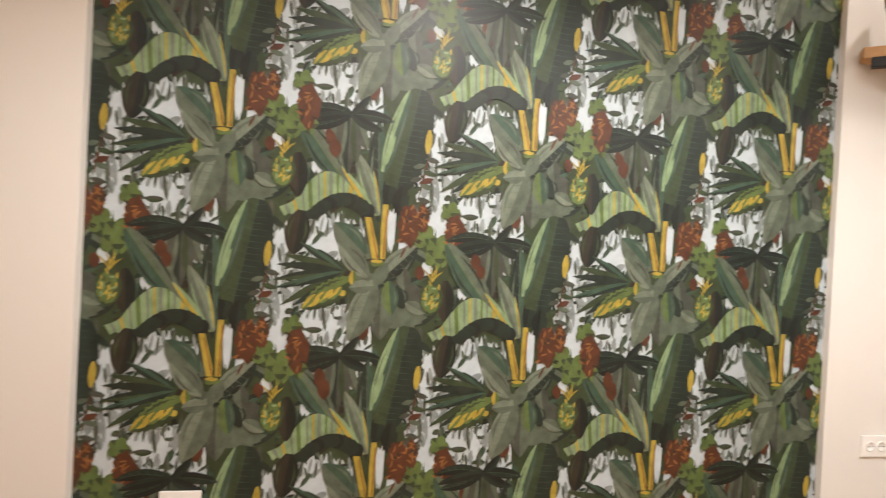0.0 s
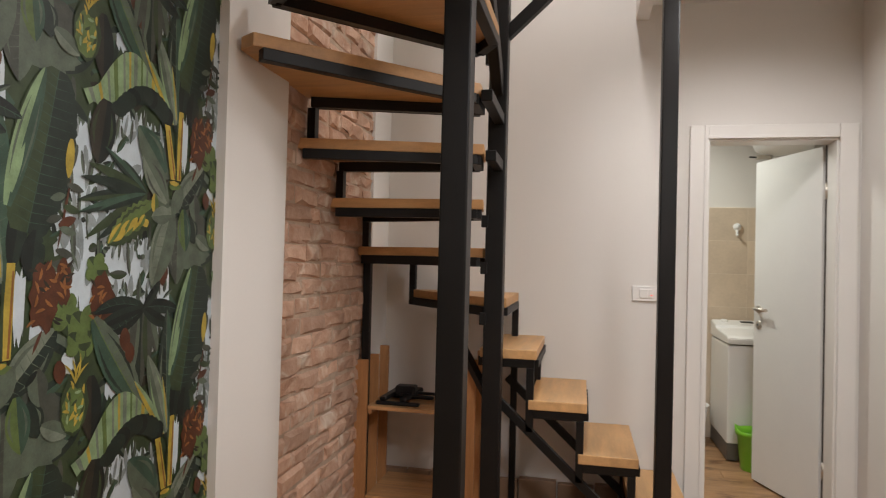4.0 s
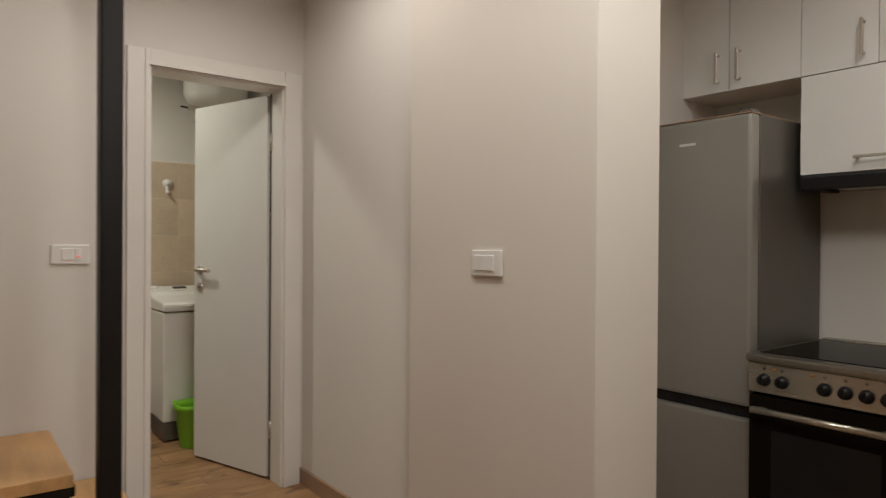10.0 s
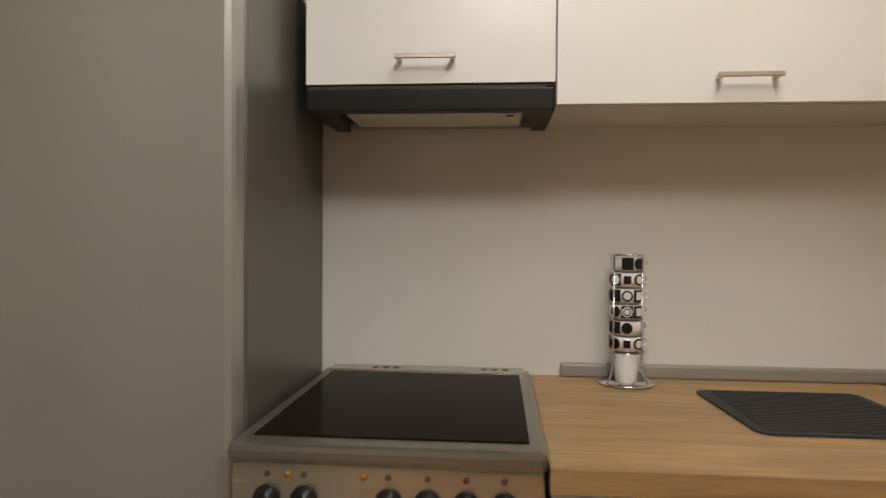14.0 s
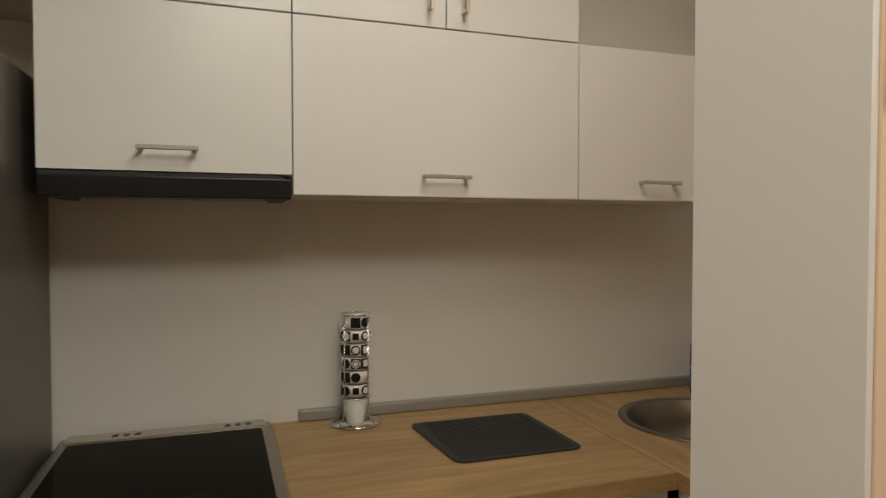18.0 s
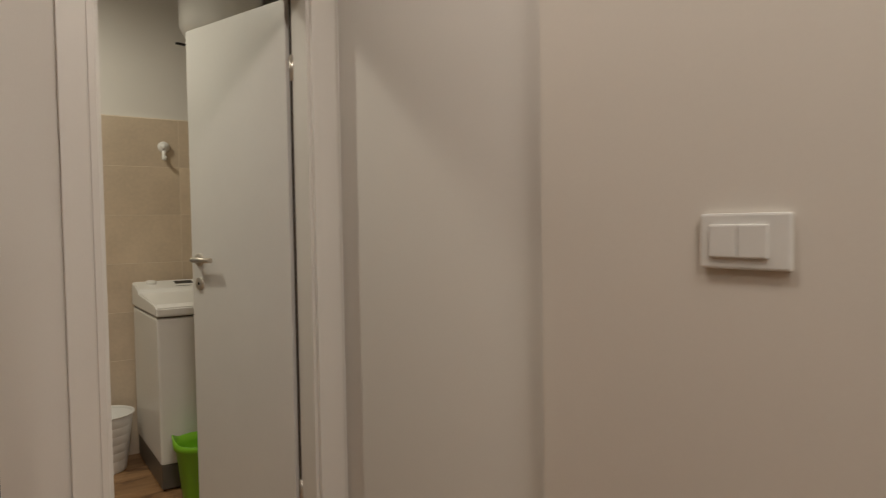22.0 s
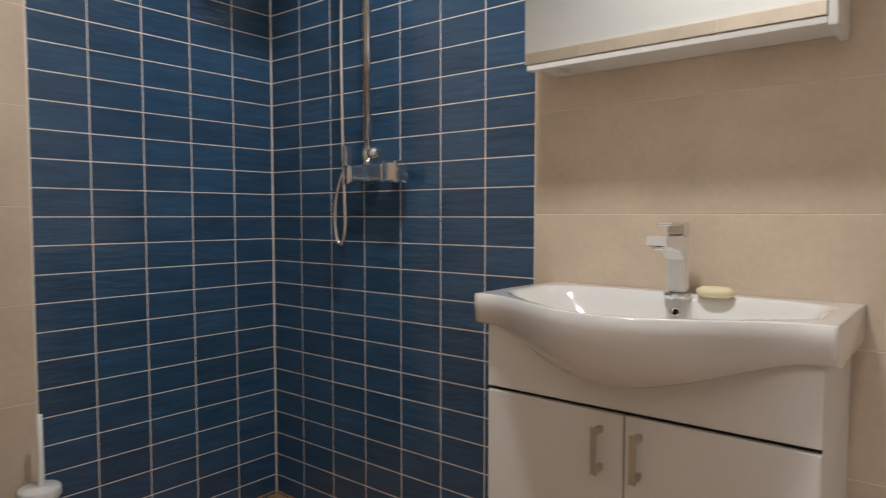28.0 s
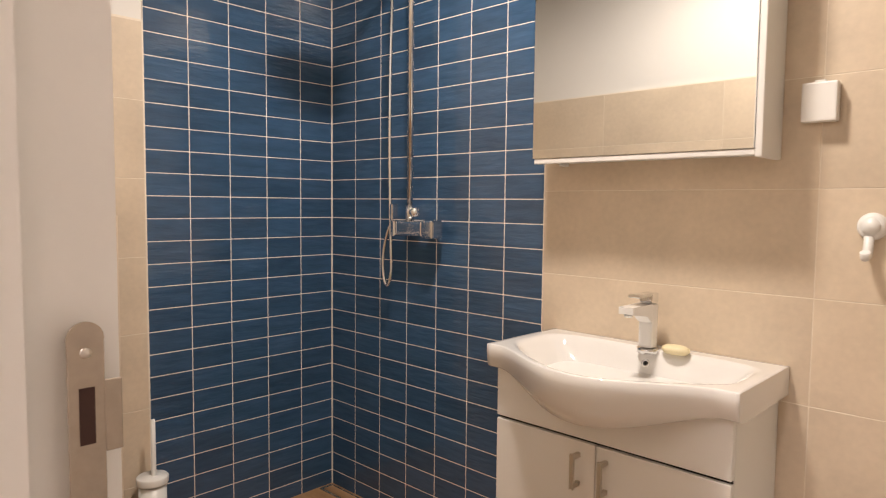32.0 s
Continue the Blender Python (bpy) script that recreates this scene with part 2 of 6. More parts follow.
# ---- building tools ----
class Shape:
    """Collects the faces of one part in world coordinates."""

    def __init__(self):
        self.bm = bmesh.new()

    def box(self, lo, hi, bevel=0.0):
        before = set(self.bm.edges)
        made = bmesh.ops.create_cube(self.bm, size=1)["verts"]
        for v in made:
            v.co = Vector([lo[k] + (v.co[k] + 0.5) * (hi[k] - lo[k]) for k in range(3)])
        if bevel:
            edges = [e for e in self.bm.edges if e not in before]
            bmesh.ops.bevel(self.bm, geom=edges, offset=min(bevel, 0.49 * min(hi[k] - lo[k] for k in range(3))), segments=2, profile=0.6, affect="EDGES")
        return self

    def prism(self, outline, z0, z1, bevel=0.0):
        before = set(self.bm.edges)
        base = [self.bm.verts.new((x, y, z0)) for x, y in outline]
        top = [self.bm.verts.new((x, y, z1)) for x, y in outline]
        n = len(base)
        faces = [self.bm.faces.new(base[::-1]), self.bm.faces.new(top)]
        for k in range(n):
            faces.append(self.bm.faces.new((base[k], base[(k + 1) % n], top[(k + 1) % n], top[k])))
        bmesh.ops.recalc_face_normals(self.bm, faces=faces)
        if bevel:
            bmesh.ops.bevel(self.bm, geom=[e for e in self.bm.edges if e not in before], offset=bevel, segments=2, profile=0.6, affect="EDGES")
        return self

    def beam(self, a, b, w, h, bevel=0.003, up=(0, 0, 1)):
        """A square tube from a to b."""
        a, b = Vector(a), Vector(b)
        ahead = (b - a).normalized()
        side = ahead.cross(Vector(up))
        side = side.normalized() if side.length > 1e-4 else Vector((1, 0, 0))
        over = side.cross(ahead)
        before, ebefore = set(self.bm.verts), set(self.bm.edges)
        made = bmesh.ops.create_cube(self.bm, size=1)["verts"]
        mid, length = (a + b) / 2, (b - a).length
        for v in made:
            v.co = mid + side * v.co.x * w + ahead * v.co.y * length + over * v.co.z * h
        if bevel:
            bmesh.ops.bevel(self.bm, geom=[e for e in self.bm.edges if e not in ebefore], offset=bevel, segments=1, affect="EDGES")
        return self

    def lathe(self, rings, at=(0, 0, 0), axis=(0, 0, 1), n=24, caps=True):
        """Rings of (radius, height) turned round an axis."""
        turn = Vector((0, 0, 1)).rotation_difference(Vector(axis)).to_matrix()
        loops = []
        for r, h in rings:
            loops.append([self.bm.verts.new(Vector(at) + turn @ Vector((r * math.cos(2 * math.pi * k / n), r * math.sin(2 * math.pi * k / n), h))) for k in range(n)])
        for a, b in zip(loops, loops[1:]):
            for k in range(n):
                self.bm.faces.new((a[k], a[(k + 1) % n], b[(k + 1) % n], b[k])).smooth = True
        if caps:
            self.bm.faces.new(loops[0][::-1])
            self.bm.faces.new(loops[-1])
        return self

    def loft(self, loops, caps=True, smooth=True):
        made = [[self.bm.verts.new(p) for p in loop] for loop in loops]
        n = len(made[0])
        for a, b in zip(made, made[1:]):
            for k in range(n):
                self.bm.faces.new((a[k], a[(k + 1) % n], b[(k + 1) % n], b[k])).smooth = smooth
        if caps:
            self.bm.faces.new(made[0][::-1])
            self.bm.faces.new(made[-1])
        bmesh.ops.recalc_face_normals(self.bm, faces=self.bm.faces[:])
        return self

    def tube(self, points, r, n=8, closed=False):
        points = [Vector(p) for p in points]
        loops, side = [], None
        for k, p in enumerate(points):
            if closed:
                ahead = (points[(k + 1) % len(points)] - points[k - 1]).normalized()
            else:
                ahead = (points[min(k + 1, len(points) - 1)] - points[max(k - 1, 0)]).normalized()
            if side is None:
                side = ahead.orthogonal().normalized()
            side = (side - ahead * side.dot(ahead)).normalized()
            over = ahead.cross(side)
            loops.append([self.bm.verts.new(p + r * (math.cos(2 * math.pi * i / n) * side + math.sin(2 * math.pi * i / n) * over)) for i in range(n)])
        pairs = list(zip(loops, loops[1:])) + ([(loops[-1], loops[0])] if closed else [])
        for a, b in pairs:
            for i in range(n):
                self.bm.faces.new((a[i], a[(i + 1) % n], b[(i + 1) % n], b[i])).smooth = True
        if not closed:
            self.bm.faces.new(loops[0][::-1])
            self.bm.faces.new(loops[-1])
        return self


BASES = {}


def thing(name, base, label="", category="", group="", kind=""):
    ob = new(name)
    ob.empty_display_size = 0.05
    ob.location = base
    BASES[ob.name] = Vector(base)
    return tagged(ob, label, category, group, kind)


def part(name, shape, mat, parent, label=""):
    """One mesh object under a thing or under a part of it."""
    base = BASES[parent.name]
    mesh = bpy.data.meshes.new(name)
    bmesh.ops.translate(shape.bm, verts=shape.bm.verts, vec=-base)
    shape.bm.to_mesh(mesh)
    shape.bm.free()
    mesh.materials.append(mat)
    ob = new(name, mesh)
    ob.parent = parent
    BASES[ob.name] = base
    return tagged(ob, label)


def solid(name, shape, mat, label="", category="", group="", kind="", base=None):
    """A thing that is one mesh."""
    vs = [v.co for v in shape.bm.verts]
    if base is None:
        base = Vector(((min(v.x for v in vs) + max(v.x for v in vs)) / 2, (min(v.y for v in vs) + max(v.y for v in vs)) / 2, min(v.z for v in vs)))
    base = Vector(base)
    bmesh.ops.translate(shape.bm, verts=shape.bm.verts, vec=-base)
    mesh = bpy.data.meshes.new(name)
    shape.bm.to_mesh(mesh)
    shape.bm.free()
    mesh.materials.append(mat)
    ob = new(name, mesh)
    ob.location = base
    BASES[ob.name] = base
    return tagged(ob, label, category, group, kind)


def wall(name, boxes, mat, label=""):
    for lo, hi in boxes:
        ob = solid(name, Shape().box(lo, hi), mat, label, "ceiling" if "ceiling" in name else "wall", kind="structure", base=(0, 0, 0))
    return ob

# ---- the large structure ----
XL, XB, YB, TOP, HIGH = -2.42, 1.475, 1.765, 2.78, 4.3   # left wall, kitchen back wall, bathroom back wall, ceilings
DOOR_L, DOOR_R, DOOR_H, DEEP = -0.66, 0.03, 2.06, 0.18   # bathroom door's hole

floor = solid("floor", Shape().box((-2.75, -6.4, -0.12), (1.7, 2.0, -0.006)), JOINT, "wood-look floor of warm brown planks", "floor", kind="structure", base=(0, 0, 0))
wall("wall_left", [((XL - 0.2, -6.4, 0), (XL, -1.885, HIGH)), ((XL - 0.2, -0.3, 0), (XL, 0.0, HIGH))], WALL, "white painted plaster wall beside the stairs")
brick_wall = wall("wall_brick", [((XL - 0.2, -1.455, 0), (XL - 0.017, -0.3, HIGH))], MORTAR, "bare old brick wall with lime mortar behind the stairs")
wall("wall_pilaster", [((XL - 0.2, -1.885, 0), (XL + 0.035, -1.455, HIGH))], WALL, "white painted pilaster between wallpaper and bare brick")
wall("wall_pilaster", [((XL + 0.001, -6.4, 0), (XL + 0.06, -4.73, TOP))], WALL, "white painted wall beside the wallpaper")
wall("wall_door", [((XL - 0.2, 0, 0), (DOOR_L, DEEP, HIGH)), ((DOOR_R, 0, 0), (0.45, DEEP, TOP)),
                   ((DOOR_L, 0, DOOR_H), (DOOR_R, DEEP, HIGH))], WALL, "white painted wall with the bathroom door")
wall("wall_hall", [((0.118, -1.054, 0), (0.4, 0, TOP))], WALL, "white painted hall wall beside the bathroom door")
solid("wall_hall", Shape().prism([(0.068, -1.055), (0.064, -1.958), (0.295, -1.997), (0.33, -1.45), (0.27, -1.055)], 0, TOP), WALL_WARM, "white painted hall wall with a light switch", "wall", kind="structure", base=(0, 0, 0))
wall("wall_kitchen", [((0.27, -1.5, 0), (XB + 0.2, -1.385, TOP)), ((XB, -4.2, 0), (XB + 0.2, -1.5, TOP)),
                      ((0.4501, -4.2, 0), (XB, -3.99, TOP))], WALL, "white painted kitchen wall")
wall("wall_living", [((-0.037, -3.93, 0), (0.12, -2.733, TOP)), ((0.3, -6.4, 0), (0.45, -4.19, TOP)), ((0.1201, -4.2, 0), (0.45, -3.991, TOP))], PEACH, "peach painted living room wall")
wall("wall_reveal", [((-0.035, -2.7325, 0), (0.124, -2.7265, TOP))], WALL, "white painted reveal of the kitchen opening")
wall("wall_rear", [((XL - 0.2, -6.6, 0), (0.45, -6.4, TOP))], WALL, "white painted rear wall of the living room")
wall("ceiling_hall", [((-0.95, -6.4, TOP), (XB + 0.2, 0.0, TOP + 0.25)), ((XL - 0.2, -6.4, TOP), (-0.95, -2.35, TOP + 0.25))], CEIL, "white painted ceiling under the loft")
wall("ceiling_stairs", [((XL - 0.2, -2.6, HIGH), (0.4, 0.2, HIGH + 0.2))], CEIL, "white painted ceiling above the stairs")
wall("wall_loft", [((-0.95, -2.35, TOP + 0.25), (-0.8, 0, HIGH)), ((XL - 0.2, -2.45, TOP + 0.25), (-0.8, -2.35, HIGH))], WALL, "white painted loft wall")
wall("beam", [((-1.02, -2.35, TOP - 0.08), (-0.951, 0.0, TOP + 0.25))], WALL, "white painted beam at the edge of the loft")
BT = 2.72
wall("wall_bathroom", [((-2.75, YB + 0.012, 0), (0.6, YB + 0.2, BT)), ((-2.75, DEEP, 0), (-2.517, YB + 0.012, BT)),
                       ((0.432, DEEP, 0), (0.6, YB + 0.012, BT))], WALL, "white painted upper wall of the bathroom")
wall("ceiling_bathroom", [((-2.75, DEEP, BT), (0.6, YB + 0.2, BT + 0.2))], CEIL, "white painted bathroom ceiling")

# skirtings
s = Shape().box((0.103, -1.054, 0), (0.1178, -0.001, 0.08), 0.002)
solid("baseboard", s, SKIRT, "brown wood-look skirting board along the hall wall", "baseboard", kind="structure")
s = Shape().box((0.051, -1.955, 0), (0.0635, -1.055, 0.08), 0.002)
solid("baseboard", s, SKIRT, "brown wood-look skirting board along the hall wall", "baseboard", kind="structure")
s = Shape().box((-1.06, -0.015, 0), (-0.735, -0.0005, 0.08), 0.002)
solid("baseboard", s, SKIRT, "brown wood-look skirting board by the door", "baseboard", kind="structure")
plinth = thing("plinth", (-1.7, -0.03, 0), "rough brown clay plinth along the wall under the stairs", "plinth")
rng = random.Random(4)
x = -2.41
while x < -1.1:
    w = rng.uniform(0.13, 0.22)
    part("stone", Shape().box((x, -0.045 - rng.uniform(0, 0.012), 0), (min(x + w - 0.006, -1.07), -0.0005, 0.125 + rng.uniform(-0.012, 0.012)), 0.006), SKIRT, plinth)
    x += w


def wall_plate(name, lo, hi, axis, out, label, category, rockers):
    """A switch or socket plate, proud of its wall by a centimetre; rockers are (from, to, kind) along its length."""
    base = [(a + b) / 2 for a, b in zip(lo, hi)]
    ob = thing(name, base, label, category)
    part("plate", Shape().box(lo, hi, 0.004), PLASTIC, ob)
    k = 1 - axis if axis < 2 else 0
    length, tall = hi[k] - lo[k], hi[2] - lo[2]
    for a, b, sort in rockers:
        l2, h2 = list(lo), list(hi)
        l2[k], h2[k] = lo[k] + a * length, lo[k] + b * length
        l2[2], h2[2] = lo[2] + 0.2 * tall, hi[2] - 0.2 * tall
        face = hi[axis] if out > 0 else lo[axis]
        l2[axis], h2[axis] = sorted((face - 0.002 * out, face + 0.005 * out))
        if sort == "rocker":
            part("rocker", Shape().box(l2, h2, 0.003), PLASTIC, ob)
        elif sort == "socket":
            mid = [(p + q) / 2 for p, q in zip(l2, h2)]
            mid[axis] = face - 0.001 * out
            way = [0, 0, 0]
            way[axis] = out
            cup = part("socket", Shape().lathe([(0.021, 0), (0.021, 0.004), (0.018, 0.004), (0.017, 0.0015), (0.001, 0.0015)], mid, way, 20), PLASTIC, ob)
            for d in (-0.0095, 0.0095):
                q = list(mid)
                q[k] += d
                part("hole", Shape().lathe([(0.0028, 0), (0.0028, 0.0035)], q, way, 10), BLACK, cup)
        else:
            part("indicator", Shape().box(l2, h2, 0.001), sort, ob)
    return ob


LED = bpy.data.materials.new("red_indicator")
LED.use_nodes = True
LED.node_tree.nodes["Principled BSDF"].inputs["Base Color"].default_value = (0.8, 0.02, 0.02, 1)
LED.node_tree.nodes["Principled BSDF"].inputs["Emission Color"].default_value = (1, 0.05, 0.03, 1)
LED.node_tree.nodes["Principled BSDF"].inputs["Emission Strength"].default_value = 1.5
sw = wall_plate("light_switch", (-1.012, -0.011, 1.146), (-0.868, -0.0005, 1.228), 1, -1, "white plastic wall switch with a red indicator beside the bathroom door", "switch", [(0.27, 0.58, "rocker"), (0.62, 0.76, "rocker")])
part("indicator", Shape().box((-0.916, -0.0175, 1.176), (-0.905, -0.0155, 1.180)), LED, sw, "small red light")
wall_plate("light_switch", (0.0545, -1.581, 1.136), (0.0655, -1.437, 1.222), 0, -1, "white plastic double wall switch on the hall wall", "switch", [(0.22, 0.548, "rocker"), (0.553, 0.88, "rocker")])
wall_plate("power_socket", (XL + 0.0355, -1.71, 0.385), (XL + 0.046, -1.575, 0.475), 0, 1, "white plastic double power socket on the pilaster", "socket", [(0.12, 0.48, "socket"), (0.52, 0.88, "socket")])
wall_plate("power_socket", (XL + 0.011, -4.452, 0.205), (XL + 0.022, -4.314, 0.292), 0, 1, "white plastic double power socket on the wallpaper", "socket", [(0.12, 0.48, "socket"), (0.52, 0.88, "socket")])

# roller blind on the living room wall
blind = thing("roller_blind", (-0.05, -3.3, 1.449), "closed peach roller blind with a bottom bar and side guide", "blind")
part("fabric", Shape().box((-0.043, -3.9, 1.468), (-0.0395, -2.765, 2.5)), PEACH, blind)
part("bottom_bar", Shape().box((-0.058, -3.9, 1.452), (-0.0385, -2.75, 1.471), 0.004), PEACH, blind)
part("side_guide", Shape().box((-0.056, -2.7585, 1.472), (-0.0375, -2.744, 2.5), 0.002).box((-0.056, -2.768, 1.475), (-0.052, -2.7585, 2.5)), PEACH, blind)
part("cassette", Shape().box((-0.1, -3.92, 2.5), (-0.0355, -2.71, 2.58), 0.01), PLASTIC, blind)

# ---- bathroom door ----
door = thing("door_1", (-0.31, 0.09, 0), "white bathroom door standing open into the bathroom", "door", kind="structure")
# lining and casings
s = Shape().box((DOOR_L + 0.001, 0.0, 0), (-0.62, 0.139, 2.02)).box((DOOR_L + 0.001, 0.139, 0), (-0.635, 0.195, 2.035))
part("jamb", s, TRIM, door)
s = Shape().box((0.0, 0.0, 0), (DOOR_R - 0.001, 0.139, 2.02)).box((0.013, 0.139, 0), (DOOR_R - 0.001, 0.195, 2.035))
part("jamb", s, TRIM, door)
part("head_jamb", Shape().box((DOOR_L + 0.001, 0.0, 2.02), (DOOR_R - 0.001, 0.139, DOOR_H - 0.001)).box((DOOR_L + 0.001, 0.139, 2.035), (DOOR_R - 0.001, 0.195, DOOR_H - 0.001)), TRIM, door)
part("casing", Shape().box((-0.725, -0.018, 0), (-0.632, -0.0005, 2.105), 0.004).box((-0.652, -0.024, 0), (-0.632, -0.018, 2.105), 0.002), TRIM, door)
part("casing", Shape().box((0.01, -0.018, 0), (0.1, -0.0005, 2.105), 0.004).box((0.01, -0.024, 0), (0.03, -0.018, 2.105), 0.002), TRIM, door)
part("casing", Shape().box((-0.6315, -0.018, 2.032), (0.0095, -0.0005, 2.105), 0.004).box((-0.6315, -0.024, 2.032), (0.0095, -0.018, 2.05), 0.002), TRIM, door)
s = Shape().box((-0.6215, 0.160, 0.9), (-0.6195, 0.181, 1.16), 0.0009).lathe([(0.0105, 0), (0.0105, 0.002)], (-0.6215, 0.1705, 1.1605), (1, 0, 0), 20)
strike = part("strike_plate", s.box((-0.6216, 0.1805, 1.089), (-0.6194, 0.191, 1.134), 0.0009), STRIKE, door, "metal strike plate toned brown for the shade on it")
part("latch_hole", Shape().box((-0.6195, 0.166, 1.096), (-0.6190, 0.175, 1.131), 0.0002), HOLE, strike)
part("latch_hole", Shape().box((-0.6195, 0.166, 0.985), (-0.6190, 0.175, 1.045), 0.0002), HOLE, strike)
for z in (0.93, 1.152):
    part("screw", Shape().lathe([(0.0035, 0), (0.003, 0.0008), (0.0, 0.0009)], (-0.6195, 0.1705, z), (1, 0, 0), 12, caps=False), NICKEL, strike)
# Dark strip that stands in for the shade between leaf and jamb.
part("hinge_gap_shade", Shape().box((-0.006, 0.130, 0), (-0.0005, 0.1385, 2.018)), GAP_DARK, door, "dark strip for the shade in the hinge gap")
# leaf, hinged on the right jamb
HINGE, SWING = Vector((0.004, 0.150)), Vector((-0.195 - 0.004, 0.748 - 0.150)).normalized()
SIDE = Vector((-SWING.y, SWING.x))


def on_leaf(d, off, z):
    p = HINGE + SWING * d + SIDE * off
    return (p.x, p.y, z)


LEN = 0.622
leaf = Shape()
leaf.loft([[on_leaf(0.004, -0.02, z), on_leaf(LEN, -0.02, z), on_leaf(LEN, 0.02, z), on_leaf(0.004, 0.02, z)] for z in (0.012, 2.012)], smooth=False)
bmesh.ops.bevel(leaf.bm, geom=leaf.bm.edges[:], offset=0.002, segments=1, affect="EDGES")
leaf = part("leaf", leaf, LEAF_DOOR, door)
SX = Vector((SIDE.x, SIDE.y, 0))
for side in (1, -1):
    for z, name in ((1.085, "rose"), (0.988, "escutcheon")):
        part(name, Shape().lathe([(0.026, 0.0), (0.026, 0.006), (0.024, 0.009), (0.0, 0.009)], on_leaf(LEN - 0.058, 0.02 * side, z), SX * side, 28, caps=False), NICKEL, leaf)
    part("keyhole", Shape().lathe([(0.006, 0.0), (0.006, 0.0105)], on_leaf(LEN - 0.058, 0.02 * side, 0.988), SX * side, 12), BLACK, leaf)
    a, b = on_leaf(LEN - 0.058, 0.028 * side, 1.085), on_leaf(LEN - 0.058, 0.052 * side, 1.085)
    c = on_leaf(LEN - 0.058 - 0.125, 0.056 * side, 1.085)
    bend = on_leaf(LEN - 0.06, 0.056 * side, 1.085)
    part("lever", Shape().tube([a, b, bend, on_leaf(LEN - 0.07, 0.058 * side, 1.085), c], 0.0105, 16), NICKEL, leaf, "brushed nickel lever handle")
for z in (0.263, 1.768):
    part("hinge", Shape().lathe([(0.007, -0.045), (0.007, 0.045)], (HINGE.x - 0.006, HINGE.y - 0.022, z), n=12).box((HINGE.x - 0.006, HINGE.y - 0.021, z - 0.04), (HINGE.x + 0.0, HINGE.y + 0.01, z + 0.04)), NICKEL, door)

# ---- stairs ----
stairs = thing("staircase", (-1.68, -0.72, 0), "black steel winder staircase with oiled beech treads", "staircase")
THICK = 0.045
LEVEL = [(0.186 if k < 4 else 0.193) + 0.233 * min(k, 5) + 0.215 * max(0, k - 5) for k in range(12)]
P2 = (-1.68, -0.72)
for x, y, w, top in ((-1.667, -1.77, 0.086, HIGH), (P2[0], P2[1], 0.085, HIGH), (-0.92, -0.715, 0.07, TOP - 0.001)):
    part("post", Shape().box((x - w / 2, y - w / 2, 0), (x + w / 2, y + w / 2, top), 0.006), STEEL_BLACK, stairs, "black square steel post")
OUTLINES = []
for k in range(4):
    x1 = -0.78 - 0.234 * k
    OUTLINES.append([(x1 - 0.27, -0.655), (x1, -0.655), (x1, -0.006), (x1 - 0.27, -0.006)])
OUTLINES += [
    [(-1.72, -0.66), (-1.63, -0.66), (-1.63, -0.05), (-2.27, -0.05)],
    [(-1.74, -0.72), (-1.70, -0.66), (-2.25, -0.06), (-2.40, -0.06), (-2.43, -0.50)],
    [(-1.72, -0.86), (-1.74, -0.70), (-2.43, -0.46), (-2.43, -0.90)],
    [(-1.695, -1.04), (-1.72, -0.82), (-2.43, -0.84), (-2.445, -1.25)],
    [(-1.69, -1.19), (-1.70, -0.98), (-2.42, -1.20), (-2.375, -1.83), (-2.31, -1.87)],
    [(-1.62, -1.22), (-1.70, -1.10), (-2.33, -1.76), (-2.24, -1.86), (-1.72, -1.84), (-1.62, -1.80)],
]
for k, outline in enumerate(OUTLINES):
    z = LEVEL[k]
    tread = part("tread", Shape().prism(outline, z, z + THICK, 0.005), TREAD_Y if k < 4 else TREAD, stairs, "oiled beech tread")
    cx, cy = sum(p[0] for p in outline) / len(outline), sum(p[1] for p in outline) / len(outline)
    inner = []
    for x, y in outline:
        d = math.hypot(x - cx, y - cy)
        inner.append((cx + (x - cx) * (1 - 0.03 / d), cy + (y - cy) * (1 - 0.03 / d)))
    for (ax, ay), (bx, by) in zip(inner, inner[1:] + inner[:1]):
        if math.hypot(ax - bx, ay - by) > 0.12 and max(ax, bx) > -2.3:
            part("tread_frame", Shape().beam((ax, ay, z - 0.0205), (bx, by, z - 0.0205), 0.04, 0.04, 0.002), STEEL_BLACK, tread, "black steel angle under the tread")
# uprights and sloping bars of the straight flight
for y in (-0.63, -0.085):
    part("stringer", Shape().beam((-1.68, y, 0.70), (-0.94, y, 0.018), 0.035, 0.04, 0.002), STEEL_BLACK, stairs)
    for k in range(4):
        x = -0.78 - 0.234 * k - 0.03
        low = max(0.0, 0.70 - 0.92 * (x + 1.68)) if k else 0.0
        part("upright", Shape().beam((x, y, low), (x, y, LEVEL[k] - 0.041), 0.035, 0.035, 0.002, up=(0, 1, 0)), STEEL_BLACK, stairs)
# risers at the outer ends of the winders
for k, (x, y) in ((4, (-2.24, -0.075)), (5, (-2.395, -0.47)), (6, (-2.395, -0.86)), (7, (-2.395, -1.2))):
    part("upright", Shape().beam((x, y, LEVEL[k] - 0.03), (x, y, LEVEL[k + 1] - 0.041), 0.035, 0.035, 0.002, up=(0, 1, 0)), STEEL_BLACK, stairs)
part("upright", Shape().box((-2.419, -0.44, 0), (-2.379, -0.40, LEVEL[5] - 0.001), 0.003), STEEL_BLACK, stairs)
part("upright", Shape().box((-1.66, -0.10, 0), (-1.625, -0.065, LEVEL[4] - 0.04), 0.003), STEEL_BLACK, stairs)
